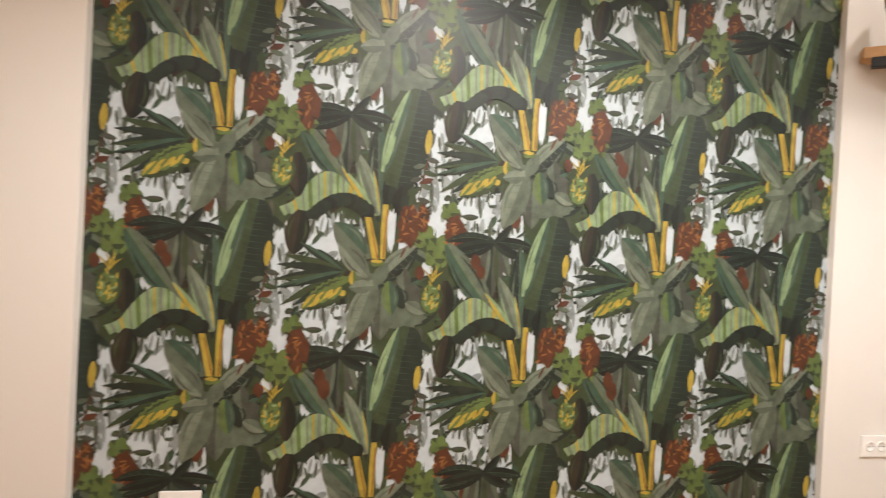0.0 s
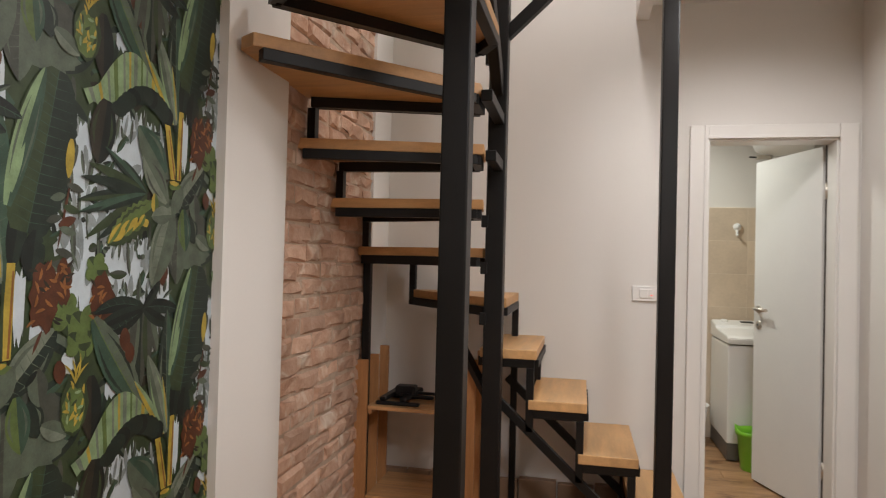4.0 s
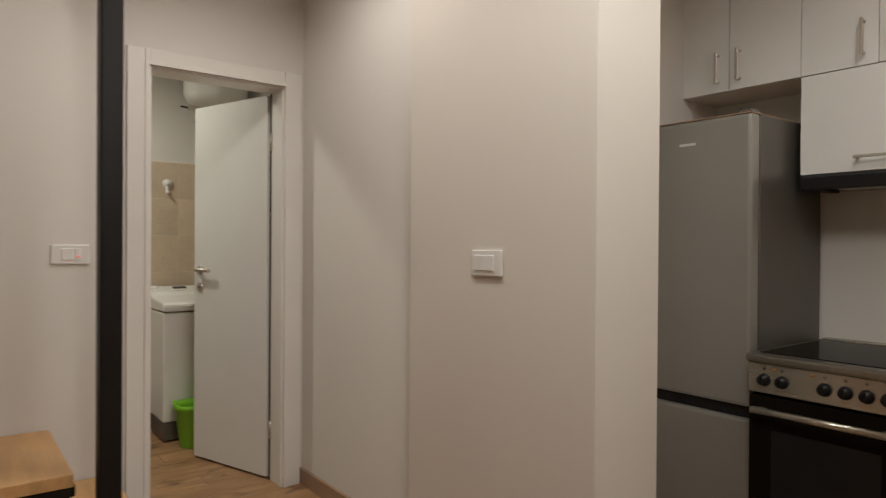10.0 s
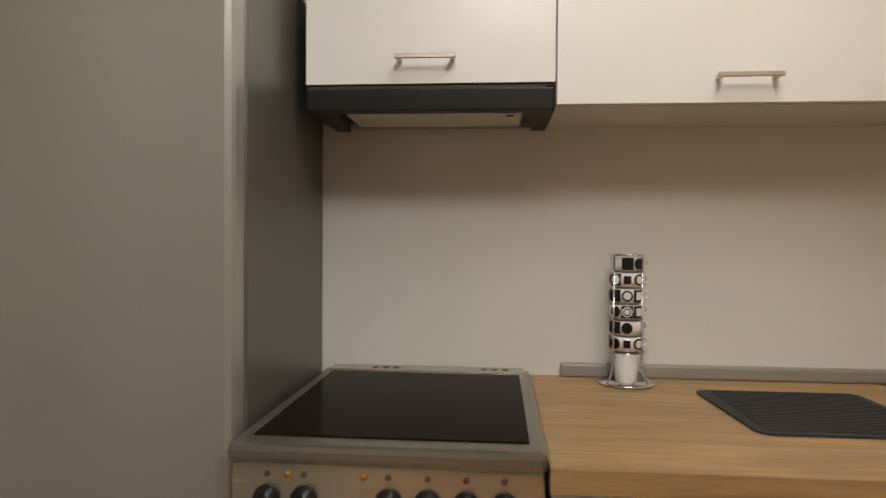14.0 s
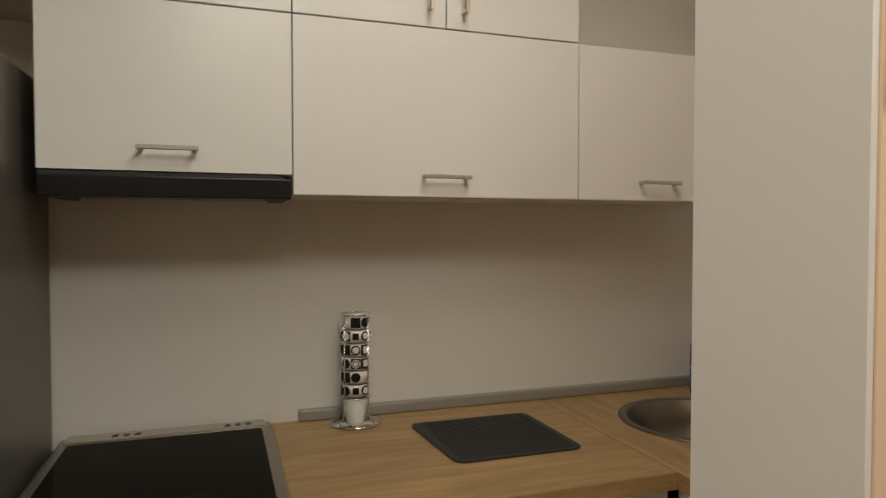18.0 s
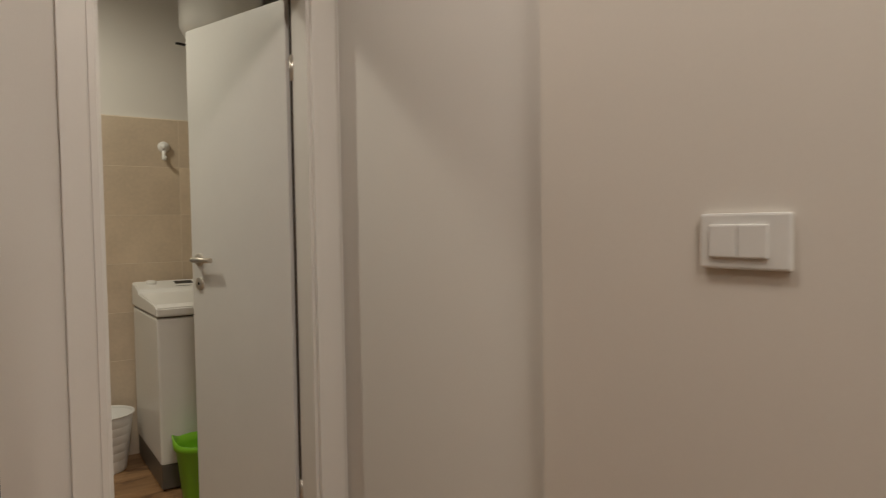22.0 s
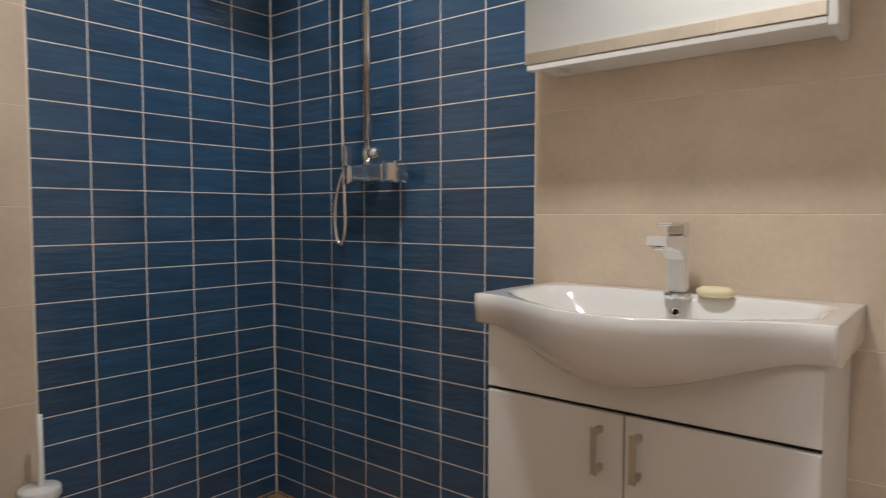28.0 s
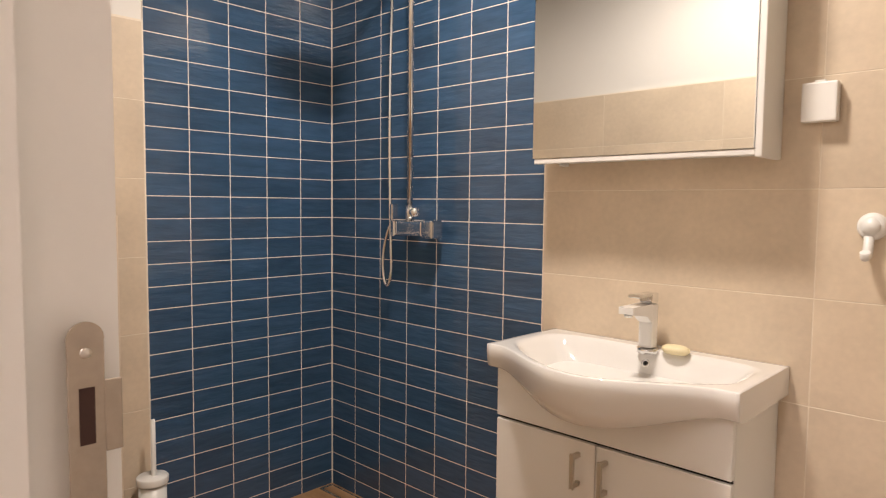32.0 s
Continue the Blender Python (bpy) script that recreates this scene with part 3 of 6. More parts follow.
part("brace", Shape().beam((-2.05, -0.16, LEVEL[4] - 0.04), (-1.70, -0.70, LEVEL[4] - 0.42), 0.035, 0.035, 0.002), STEEL_BLACK, stairs)
for k in (7, 8):
    y = (-1.05, -1.2)[k - 7]
    part("stub", Shape().beam((-1.665, y, LEVEL[k] - 0.005), (P2[0] + 0.01, P2[1] - 0.03, LEVEL[k] - 0.005), 0.045, 0.045, 0.002), STEEL_BLACK, stairs)
for k in (4, 5, 6):
    part("stub", Shape().box((P2[0] - 0.06, P2[1] - 0.06, LEVEL[k] - 0.075), (P2[0] - 0.03, P2[1] - 0.02, LEVEL[k] - 0.02), 0.002), STEEL_BLACK, stairs)
# upper flight
part("stringer", Shape().beam((-1.665, -1.73, 2.78), (P2[0], P2[1] - 0.03, 2.14), 0.05, 0.09, 0.003), STEEL_BLACK, stairs)
part("brace", Shape().beam((P2[0] + 0.03, P2[1], 2.40), (-1.0, -0.74, 3.0), 0.04, 0.05, 0.002), STEEL_BLACK, stairs)
part("upright", Shape().beam((-1.73, -0.70, 2.27), (-1.73, -0.70, 3.4), 0.035, 0.035, 0.002, up=(0, 1, 0)), STEEL_BLACK, stairs)

# ---- under the stairs ----
rack = thing("shelf_unit", (-2.12, -0.25, 0), "raw pine shelf unit with two shelves under the stairs", "shelf")
for x in (-2.408, -1.835):
    for y, top in ((-0.45, 0.81), (-0.27, 0.815), (-0.085, 0.84)):
        part("post", Shape().box((x - 0.012 if y > -0.4 else x - 0.034, y - 0.02, 0), (x + 0.04 if y > -0.4 else x + 0.038, y, top), 0.003), PINE, rack)
for z in (0.085, 0.552):
    for k in range(4):
        y0 = -0.468 + k * 0.103
        part("board", Shape().box((-2.366, y0, z), (-1.87, y0 + 0.1, z + 0.02), 0.002), PINE_X, rack)
    part("cleat", Shape().box((-2.366, -0.46, z - 0.022), (-2.345, -0.07, z - 0.001), 0.002), PINE, rack)
    part("cleat", Shape().box((-1.891, -0.46, z - 0.022), (-1.87, -0.07, z - 0.001), 0.002), PINE, rack)
mount = thing("wall_mount", (-2.2, -0.3, 0.5725), "folded black metal television wall mount on the shelf", "bracket")
Z = 0.573
part("rail", Shape().box((-2.335, -0.43, Z), (-2.10, -0.40, Z + 0.018), 0.006), BLACK, mount)
part("rail", Shape().box((-2.30, -0.24, Z), (-2.07, -0.21, Z + 0.016), 0.006), BLACK, mount)
for x in (-2.27, -2.16):
    part("arm", Shape().beam((x - 0.03, -0.42, Z + 0.028), (x + 0.01, -0.2, Z + 0.05), 0.04, 0.022, 0.005), BLACK, mount)
part("hub", Shape().box((-2.26, -0.33, Z + 0.03), (-2.15, -0.25, Z + 0.085), 0.012), BLACK, mount)
part("bar", Shape().beam((-2.24, -0.3, Z + 0.05), (-2.02, -0.22, Z + 0.03), 0.02, 0.014, 0.003), BLACK, mount)
part("bar", Shape().beam((-2.22, -0.36, Z + 0.045), (-2.05, -0.30, Z + 0.028), 0.02, 0.012, 0.003), BLACK, mount)
table = thing("round_table", (-1.30, -0.40, 0), "low round wooden stool with a pale rim under the stairs", "stool")
part("rim", Shape().lathe([(0.20, 0.0), (0.225, 0.01), (0.235, 0.05), (0.235, 0.062), (0.19, 0.062)], (-1.27, -0.40, 0), n=40), PLASTIC, table, "pale plastic rim")
part("top", Shape().lathe([(0.19, 0.0621), (0.205, 0.066), (0.208, 0.09), (0.20, 0.097), (0.0, 0.097)], (-1.31, -0.40, 0), n=40, caps=False), SKIRT, table, "brown wooden top")

# ---- kitchen ----
YF0, YF1, YH1, YC1, YC2 = -1.425, -1.99, -2.506, -3.253, -3.76   # edges of the cabinet columns
FX, ROW, LOW = 1.2, 1.878, 1.462                                # face of the wall cabinets, joint and bottom


def bow_handle(parent, a, b, out, name="handle"):
    """A bar handle between two feet; out is the way from the door."""
    a, b, out = Vector(a), Vector(b), Vector(out)
    s = Shape()
    up = Vector((0, 0, 1)) if abs((b - a).normalized().z) < 0.5 else Vector((0, 1, 0))
    s.beam(a + out * 0.03, b + out * 0.03, 0.006 if up.z else 0.010, 0.010 if up.z else 0.006, 0.0015, up=tuple(up))
    d = (b - a).normalized()
    for p in (a + d * 0.008, b - d * 0.008):
        s.beam(p, p + out * 0.028, 0.009, 0.009, 0.0015, up=tuple(d))
    return part(name, s, NICKEL, parent, "brushed nickel bar handle")


def wall_cabinet(y1, y0, z0, z1, doors, label):
    """A cabinet on the kitchen's back wall; doors are (y0, y1, handle): handle is low, left or right."""
    cab = thing("wall_cabinet", (XB, (y0 + y1) / 2, z0), label, "cabinet", "kitchen wall cabinets")
    t = 0.018
    for lo, hi in ((y0 + 0.001, y0 + t), (y1 - t, y1 - 0.001)):
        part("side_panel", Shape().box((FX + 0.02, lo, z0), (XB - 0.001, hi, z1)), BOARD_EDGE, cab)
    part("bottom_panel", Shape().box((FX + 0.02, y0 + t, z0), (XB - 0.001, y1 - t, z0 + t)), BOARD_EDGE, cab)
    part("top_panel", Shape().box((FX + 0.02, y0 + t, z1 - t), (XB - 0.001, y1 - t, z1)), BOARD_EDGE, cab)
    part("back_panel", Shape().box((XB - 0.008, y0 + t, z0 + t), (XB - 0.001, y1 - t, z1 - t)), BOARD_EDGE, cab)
    for a, b, grip in doors:
        d = part("door", Shape().box((FX, a + 0.0015, z0 + 0.0015), (FX + 0.0185, b - 0.0015, z1 - 0.0015), 0.0015), CABINET, cab)
        if grip == "low":
            m = (a + b) / 2 + 0.005
            bow_handle(d, (FX, m - 0.062, z0 + 0.05), (FX, m + 0.062, z0 + 0.05), (-1, 0, 0))
        else:
            y = b - 0.045 if grip == "left" else a + 0.045
            bow_handle(d, (FX, y, z0 + 0.035), (FX, y, z0 + 0.16), (-1, 0, 0))
    return cab


for y1, y0, what in ((YF0, YF1, "the refrigerator"), (YF1, YH1, "the extractor hood"), (YH1, YC1, "the worktop")):
    m = (y0 + y1) / 2
    wall_cabinet(y1, y0, ROW, 2.56, [(m, y1, "right"), (y0, m, "left")], "tall white two-door cabinet in the top row above " + what)
wall_cabinet(YF1, YH1, 1.507, ROW - 0.001, [(YH1, YF1, "low")], "white lift-up wall cabinet above the extractor hood")
wall_cabinet(YH1, YC1, LOW, ROW - 0.001, [(YC1, YH1, "low")], "wide white lift-up wall cabinet above the worktop")
wall_cabinet(YC1, YC2, LOW, ROW - 0.001, [(YC2, YC1, "low")], "white lift-up wall cabinet above the sink with an open top")

hood = thing("extractor_hood", (XB, -2.24, 1.45), "black slide-out extractor hood under the wall cabinet", "hood")
part("body", Shape().box((FX + 0.03, YH1 + 0.004, 1.474), (XB - 0.001, YF1 - 0.004, 1.5055), 0.003), BLACK, hood)
part("front_panel", Shape().box((FX - 0.004, YH1 + 0.003, 1.452), (FX + 0.03, YF1 - 0.003, 1.4985), 0.004), BLACK, hood, "black slide-out front panel")
part("gap_strip", Shape().box((FX + 0.004, YH1 + 0.02, 1.499), (FX + 0.03, YF1 - 0.003, 1.5055)), RUBBER, hood)
for ya, yb in ((YH1 + 0.004, YH1 + 0.062), (YF1 - 0.004, YF1 - 0.062)):
    part("side_rim", Shape().loft([[(FX + 0.031, ya, z), (FX + 0.031, yb, z), (XB - 0.012, ya + (yb - ya) * 0.55, z), (XB - 0.012, ya, z)] for z in (1.4535, 1.4738)], smooth=False), BLACK, hood)
HOOD_LIGHT = material("pale_metal_filter", (0.80, 0.78, 0.72), 0.4, metal=0.3, var=0.06, bump=0.05, grain=300)
grille = part("grille", Shape().box((FX + 0.034, YH1 + 0.066, 1.4615), (XB - 0.028, YF1 - 0.066, 1.4738), 0.002), HOOD_LIGHT, hood, "pale metal grease filter")
part("grille_frame", Shape().box((XB - 0.0275, YH1 + 0.04, 1.458), (XB - 0.014, YF1 - 0.045, 1.4738), 0.002), ALU, hood)
part("grille_frame", Shape().box((FX + 0.034, YH1 + 0.0625, 1.459), (XB - 0.028, YH1 + 0.0655, 1.4738)), ALU, hood)
part("switch", Shape().box((FX + 0.10, YH1 + 0.082, 1.4595), (FX + 0.112, YH1 + 0.10, 1.4615), 0.001), BLACK, grille)
part("print", Shape().box((FX + 0.075, YH1 + 0.082, 1.4611), (FX + 0.079, YH1 + 0.125, 1.4614)), RUBBER, grille)

fridge = thing("refrigerator", (1.18, -1.695, 0), "tall silver-grey two-door refrigerator beside the stove", "refrigerator")
FY0, FY1, FF = -1.958, -1.405, 0.905
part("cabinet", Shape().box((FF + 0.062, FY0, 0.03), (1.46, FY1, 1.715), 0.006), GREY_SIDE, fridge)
part("freezer_door", Shape().box((FF, FY0, 0.06), (FF + 0.06, FY1, 0.625), 0.014), GREY_STEEL, fridge)
part("fridge_door", Shape().box((FF, FY0, 0.668), (FF + 0.06, FY1, 1.715), 0.014), GREY_STEEL, fridge)
part("handle_recess", Shape().box((FF + 0.02, FY0 + 0.003, 0.622), (FF + 0.06, FY1 - 0.003, 0.672)), BLACK, fridge, "dark grip between the doors")
part("top_trim", Shape().box((FF + 0.005, FY0 + 0.004, 1.7152), (1.45, FY1 - 0.004, 1.721), 0.002), SKIRT, fridge, "brown top rim")
part("hinge_cap", Shape().box((FF + 0.01, FY0 + 0.01, 1.716), (FF + 0.07, FY0 + 0.05, 1.732), 0.004), GREY_SIDE, fridge)
part("badge", Shape().box((FF - 0.0012, -1.74, 1.622), (FF + 0.002, -1.672, 1.632), 0.0005), PLASTIC, fridge, "small pale maker's badge")
for y in (FY0 + 0.05, FY1 - 0.05):
    part("foot", Shape().lathe([(0.02, 0), (0.02, 0.031)], (FF + 0.12, y, 0), n=12), BLACK, fridge)

stove = thing("stove", (1.14, -2.23, 0), "stainless steel electric stove with a black ceramic glass top", "stove")
SY0, SY1, SF = -2.466, -1.980, 0.849
part("body", Shape().box((SF + 0.035, SY0 + 0.004, 0.04), (1.44, SY1 - 0.004, 0.843), 0.004), BLACK, stove)
part("hob_frame", Shape().box((SF - 0.012, SY0 - 0.004, 0.8435), (1.455, SY1 + 0.004, 0.874), 0.01), STEEL_DIM, stove)
part("hob_glass", Shape().box((SF + 0.035, SY0 + 0.022, 0.872), (1.385, SY1 - 0.022, 0.8765), 0.002), GLASS_BLACK, stove, "black ceramic glass hob")
vent = part("vent_strip", Shape().box((1.395, SY0 + 0.012, 0.872), (1.45, SY1 - 0.012, 0.880), 0.003), STAINLESS, stove)
for y in (-2.10, -2.125, -2.15, -2.36, -2.385, -2.41):
    part("vent_slot", Shape().box((1.41, y - 0.008, 0.8798), (1.428, y + 0.006, 0.8806), 0.0002), BLACK, vent)
panel = part("control_panel", Shape().box((SF, SY0, 0.742), (SF + 0.034, SY1, 0.8425), 0.004), STAINLESS, stove)
for k, y in enumerate((-2.037, -2.096, -2.228, -2.288, -2.347, -2.405)):
    knob = part("knob", Shape().lathe([(0.021, 0), (0.021, 0.004), (0.018, 0.006), (0.0165, 0.020), (0.0, 0.021)], (SF, y, 0.788), (-1, 0, 0), 24, caps=False), BLACK, stove, "black plastic knob")
    part("pointer", Shape().box((SF - 0.025, y - 0.0035, 0.774), (SF - 0.018, y + 0.0035, 0.804), 0.002), BLACK, knob)
    symbol = Shape().lathe([(0.0045, 0), (0.0045, 0.0006), (0.0032, 0.0006), (0.0032, 0)], (SF, y, 0.826), (-1, 0, 0), 16, caps=False)
    part("symbol", symbol.box((SF - 0.0006, y - 0.0012, 0.8248), (SF + 0.001, y + 0.0012, 0.8272)), BLACK, panel)
LAMP_ORANGE = material("orange_indicator", (0.55, 0.20, 0.03), 0.3, var=0.05, bump=0)
for y in (-2.07, -2.19):
    part("indicator", Shape().lathe([(0.005, 0), (0.005, 0.002), (0.0, 0.003)], (SF, y, 0.826), (-1, 0, 0), 12, caps=False), LAMP_ORANGE, panel, "small orange lamp")
oven = part("oven_door", Shape().box((SF + 0.004, SY0 + 0.003, 0.2), (SF + 0.034, SY1 - 0.003, 0.732), 0.005), GLASS_BLACK, stove, "black glass oven door")
bar = Shape().tube([(SF - 0.035, SY0 + 0.04, 0.688), (SF - 0.035, SY1 - 0.03, 0.688)], 0.0115, 14)
bar.box((SF - 0.035, SY0 + 0.055, 0.68), (SF + 0.006, SY0 + 0.075, 0.696), 0.003).box((SF - 0.035, SY1 - 0.065, 0.68), (SF + 0.006, SY1 - 0.045, 0.696), 0.003)
part("handle", bar, STAINLESS, oven, "stainless steel bar handle")
part("window", Shape().box((SF + 0.003, SY0 + 0.08, 0.30), (SF + 0.0055, SY1 - 0.08, 0.62), 0.001), BLACK, oven)
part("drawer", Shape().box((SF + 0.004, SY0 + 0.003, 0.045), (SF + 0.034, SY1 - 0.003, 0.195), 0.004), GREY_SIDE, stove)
for y in (SY0 + 0.06, SY1 - 0.06):
    part("foot", Shape().lathe([(0.018, 0), (0.018, 0.041)], (SF + 0.1, y, 0), n=12), BLACK, stove)

CT = 0.86


def base_cabinet(y1, y0, fronts, label):
    cab = thing("base_cabinet", (1.15, (y0 + y1) / 2, 0), label, "cabinet", "kitchen base cabinets")
    part("body", Shape().box((0.862, y0 + 0.001, 0.1), (XB - 0.002, y1 - 0.001, 0.82), 0.001), BOARD_EDGE, cab)
    part("plinth", Shape().box((0.91, y0 + 0.001, 0), (0.925, y1 - 0.001, 0.099)), BOARD_EDGE, cab)
    for z0, z1, grip in fronts:
        f = part("drawer_front" if grip == "low" else "door", Shape().box((0.843, y0 + 0.0015, z0 + 0.0015), (0.8615, y1 - 0.0015, z1 - 0.0015), 0.0015), CABINET, cab)
        if grip == "low":
            m = (y0 + y1) / 2
            bow_handle(f, (0.843, m - 0.064, (z0 + z1) / 2 + 0.005), (0.843, m + 0.064, (z0 + z1) / 2 + 0.005), (-1, 0, 0))
        else:
            bow_handle(f, (0.843, y1 - 0.048, z1 - 0.16), (0.843, y1 - 0.048, z1 - 0.03), (-1, 0, 0))
    return cab


base_cabinet(-2.474, -2.873, [(0.704, 0.818, "low"), (0.55, 0.704, "low"), (0.33, 0.55, "low"), (0.105, 0.33, "low")], "white four-drawer base cabinet beside the stove")
base_cabinet(-2.873, -3.27, [(0.105, 0.818, "tall")], "white one-door base cabinet under the worktop")
corner = thing("base_cabinet", (0.9, -3.62, 0), "white corner base cabinet under the sink", "cabinet", "kitchen base cabinets")
part("body", Shape().box((0.2, -3.98, 0.1), (XB - 0.002, -3.315, 0.68), 0.001).box((0.2, -3.98, 0.68), (0.218, -3.315, 0.82), 0.001), BOARD_EDGE, corner)
part("front", Shape().box((0.2, -3.314, 0.105), (0.842, -3.296, 0.818), 0.0015), CABINET, corner)
part("plinth", Shape().box((0.2, -3.97, 0), (1.4, -3.36, 0.099)), BOARD_EDGE, corner)

top = thing("worktop", (1.15, -2.87, 0.822), "oak-look laminate worktop beside the stove", "worktop")
part("slab", Shape().box((0.8205, -3.2745, 0.822), (XB - 0.001, -2.4735, CT), 0.002), OAK, top)
part("edge_band", Shape().box((0.818, -3.2745, 0.8225), (0.8204, -2.471, CT - 0.0005), 0.001), OAK, top)
part("edge_band", Shape().box((0.8206, -2.4734, 0.8225), (XB - 0.002, -2.471, CT - 0.0005), 0.001), OAK, top)
hole = [(1.12 + 0.205 * math.cos(a), -3.60 + 0.205 * math.sin(a)) for a in [2 * math.pi * k / 40 for k in range(40)]]
s = Shape()
outer = []
for k in range(40):
    a = 2 * math.pi * k / 40
    c, sn = math.cos(a), math.sin(a)
    r = min((XB - 0.001 - 1.12) / c if c > 1e-6 else 9, (0.15 - 1.12) / c if c < -1e-6 else 9, (-3.2755 + 3.6) / sn if sn > 1e-6 else 9, (-3.988 + 3.6) / sn if sn < -1e-6 else 9)
    outer.append((1.12 + r * c, -3.6 + r * sn))
rings = []
for z in (0.822, CT):
    rings.append(([s.bm.verts.new((x, y, z)) for x, y in hole], [s.bm.verts.new((x, y, z)) for x, y in outer]))
for k in range(40):
    n = (k + 1) % 40
    (h0, o0), (h1, o1) = rings
    s.bm.faces.new((h0[k], h0[n], o0[n], o0[k]))
    s.bm.faces.new((h1[k], o1[k], o1[n], h1[n]))
    s.bm.faces.new((o0[k], o0[n], o1[n], o1[k]))
    s.bm.faces.new((h0[k], h1[k], h1[n], h0[n]))
OAK_X = material("oak_worktop_side", (0.41, 0.265, 0.12), 0.42, var=0.34, scale=4, grain=22, bump=0.05, stretch=(1, 9, 9))
solid("worktop", s, OAK_X, "oak-look laminate worktop with a round sink cut out", "worktop")
SINK_STEEL = material("sink_steel", (0.24, 0.225, 0.195), 0.42, metal=1.0, var=0.08, scale=3, bump=0.05, grain=90)
sink = thing("sink", (1.12, -3.60, 0.70), "round stainless steel sink set in the worktop", "sink")
part("bowl", Shape().lathe([(0.225, 0.8605), (0.226, 0.8635), (0.205, 0.864), (0.2, 0.858), (0.19, 0.80), (0.17, 0.725), (0.14, 0.705), (0.03, 0.70)], (1.12, -3.60, 0), n=48, caps=False), SINK_STEEL, sink)
part("drain", Shape().lathe([(0.03, 0.6995), (0.03, 0.703), (0.0, 0.703)], (1.12, -3.60, 0), n=20, caps=False), CHROME, sink)
tap = thing("kitchen_tap", (1.37, -3.86, CT), "chrome kitchen tap with a high curved spout", "tap")
part("base", Shape().lathe([(0.026, 0), (0.026, 0.02), (0.017, 0.03), (0.017, 0.10)], (1.385, -3.885, CT), n=20), CHROME, tap)
arc = [(1.385, -3.885, CT + 0.10)] + [(1.385 - (0.09 - 0.09 * math.cos(a)), -3.885 + 0.45 * (0.09 - 0.09 * math.cos(a)), CT + 0.22 + 0.09 * math.sin(a)) for a in [math.pi * k / 14 for k in range(15)]] + [(1.205, -3.804, CT + 0.17)]
part("spout", Shape().tube(arc, 0.011, 14), CHROME, tap)
bottle = thing("detergent_bottle", (1.36, -3.80, CT), "purple and blue detergent bottle with a red cap", "bottle")
PURPLE = material("purple_plastic", (0.16, 0.03, 0.17), 0.3, var=0.1, bump=0.02)
BLUE_P = material("blue_label", (0.03, 0.12, 0.45), 0.4, var=0.1, bump=0.02)
RED_P = material("red_plastic", (0.60, 0.02, 0.02), 0.35, var=0.05, bump=0.02)
YELLOW_P = material("yellow_label", (0.75, 0.55, 0.05), 0.4, var=0.05, bump=0.02)


def oval(cx, cy, rx, ry, z, n=24):
    return [(cx + rx * math.cos(2 * math.pi * k / n), cy + ry * math.sin(2 * math.pi * k / n), z) for k in range(n)]


part("lower_body", Shape().loft([oval(1.36, -3.80, 0.022, 0.036, CT), oval(1.36, -3.80, 0.026, 0.041, CT + 0.006), oval(1.36, -3.80, 0.026, 0.041, CT + 0.075)]), BLUE_P, bottle)
part("upper_body", Shape().loft([oval(1.36, -3.80, 0.026, 0.041, CT + 0.0755), oval(1.36, -3.80, 0.026, 0.040, CT + 0.15), oval(1.36, -3.80, 0.021, 0.03, CT + 0.178), oval(1.36, -3.80, 0.012, 0.012, CT + 0.192)]), PURPLE, bottle)
part("band", Shape().loft([oval(1.36, -3.80, 0.0265, 0.0415, CT + 0.082), oval(1.36, -3.80, 0.0265, 0.0415, CT + 0.09)]), YELLOW_P, bottle)
part("label", Shape().box((1.331, -3.825, CT + 0.1), (1.335, -3.775, CT + 0.125), 0.001), RED_P, bottle, "red brand lettering drawn as a plain bar")
part("cap", Shape().lathe([(0.013, 0), (0.013, 0.02), (0.008, 0.028), (0.006, 0.042), (0.0, 0.043)], (1.36, -3.80, CT + 0.19), n=16, caps=False), RED_P, bottle)

solid("sealing_strip", Shape().box((XB - 0.022, -3.985, CT + 0.0005), (XB - 0.0005, -2.545, CT + 0.033), 0.006), ALU, "grey sealing strip along the back of the worktop", "trim")

mat = thing("drying_mat", (1.2, -3.015, CT), "dark grey ribbed rubber drying mat on the worktop", "mat")
corners, out = [(1.332, -2.82), (1.015, -2.84), (1.015, -3.165), (1.332, -3.16)], []
for i in range(4):
    p, q, r = Vector(corners[i - 1]), Vector(corners[i]), Vector(corners[(i + 1) % 4])
    a, b = q + (p - q).normalized() * 0.03, q + (r - q).normalized() * 0.03
    for t in (0, 0.25, 0.5, 0.75, 1):
        out.append(tuple((1 - t) ** 2 * a + 2 * t * (1 - t) * q + t * t * b))
part("sheet", Shape().prism(out, CT + 0.0002, CT + 0.005, 0.001), RUBBER, mat)
for k in range(28):
    x = 1.03 + k * 0.0105
    part("rib", Shape().box((x, -3.145, CT + 0.0048), (x + 0.005, -2.855, CT + 0.0068)), RUBBER, mat)

mugs = thing("mug_rack", (1.395, -2.688, CT), "chrome rack of six stacked black and white mugs", "mug rack")
RX, RY = 1.395, -2.688


def ring(r, z, n=28):
    return [(RX + r * math.cos(2 * math.pi * k / n), RY + r * math.sin(2 * math.pi * k / n), z) for k in range(n)]


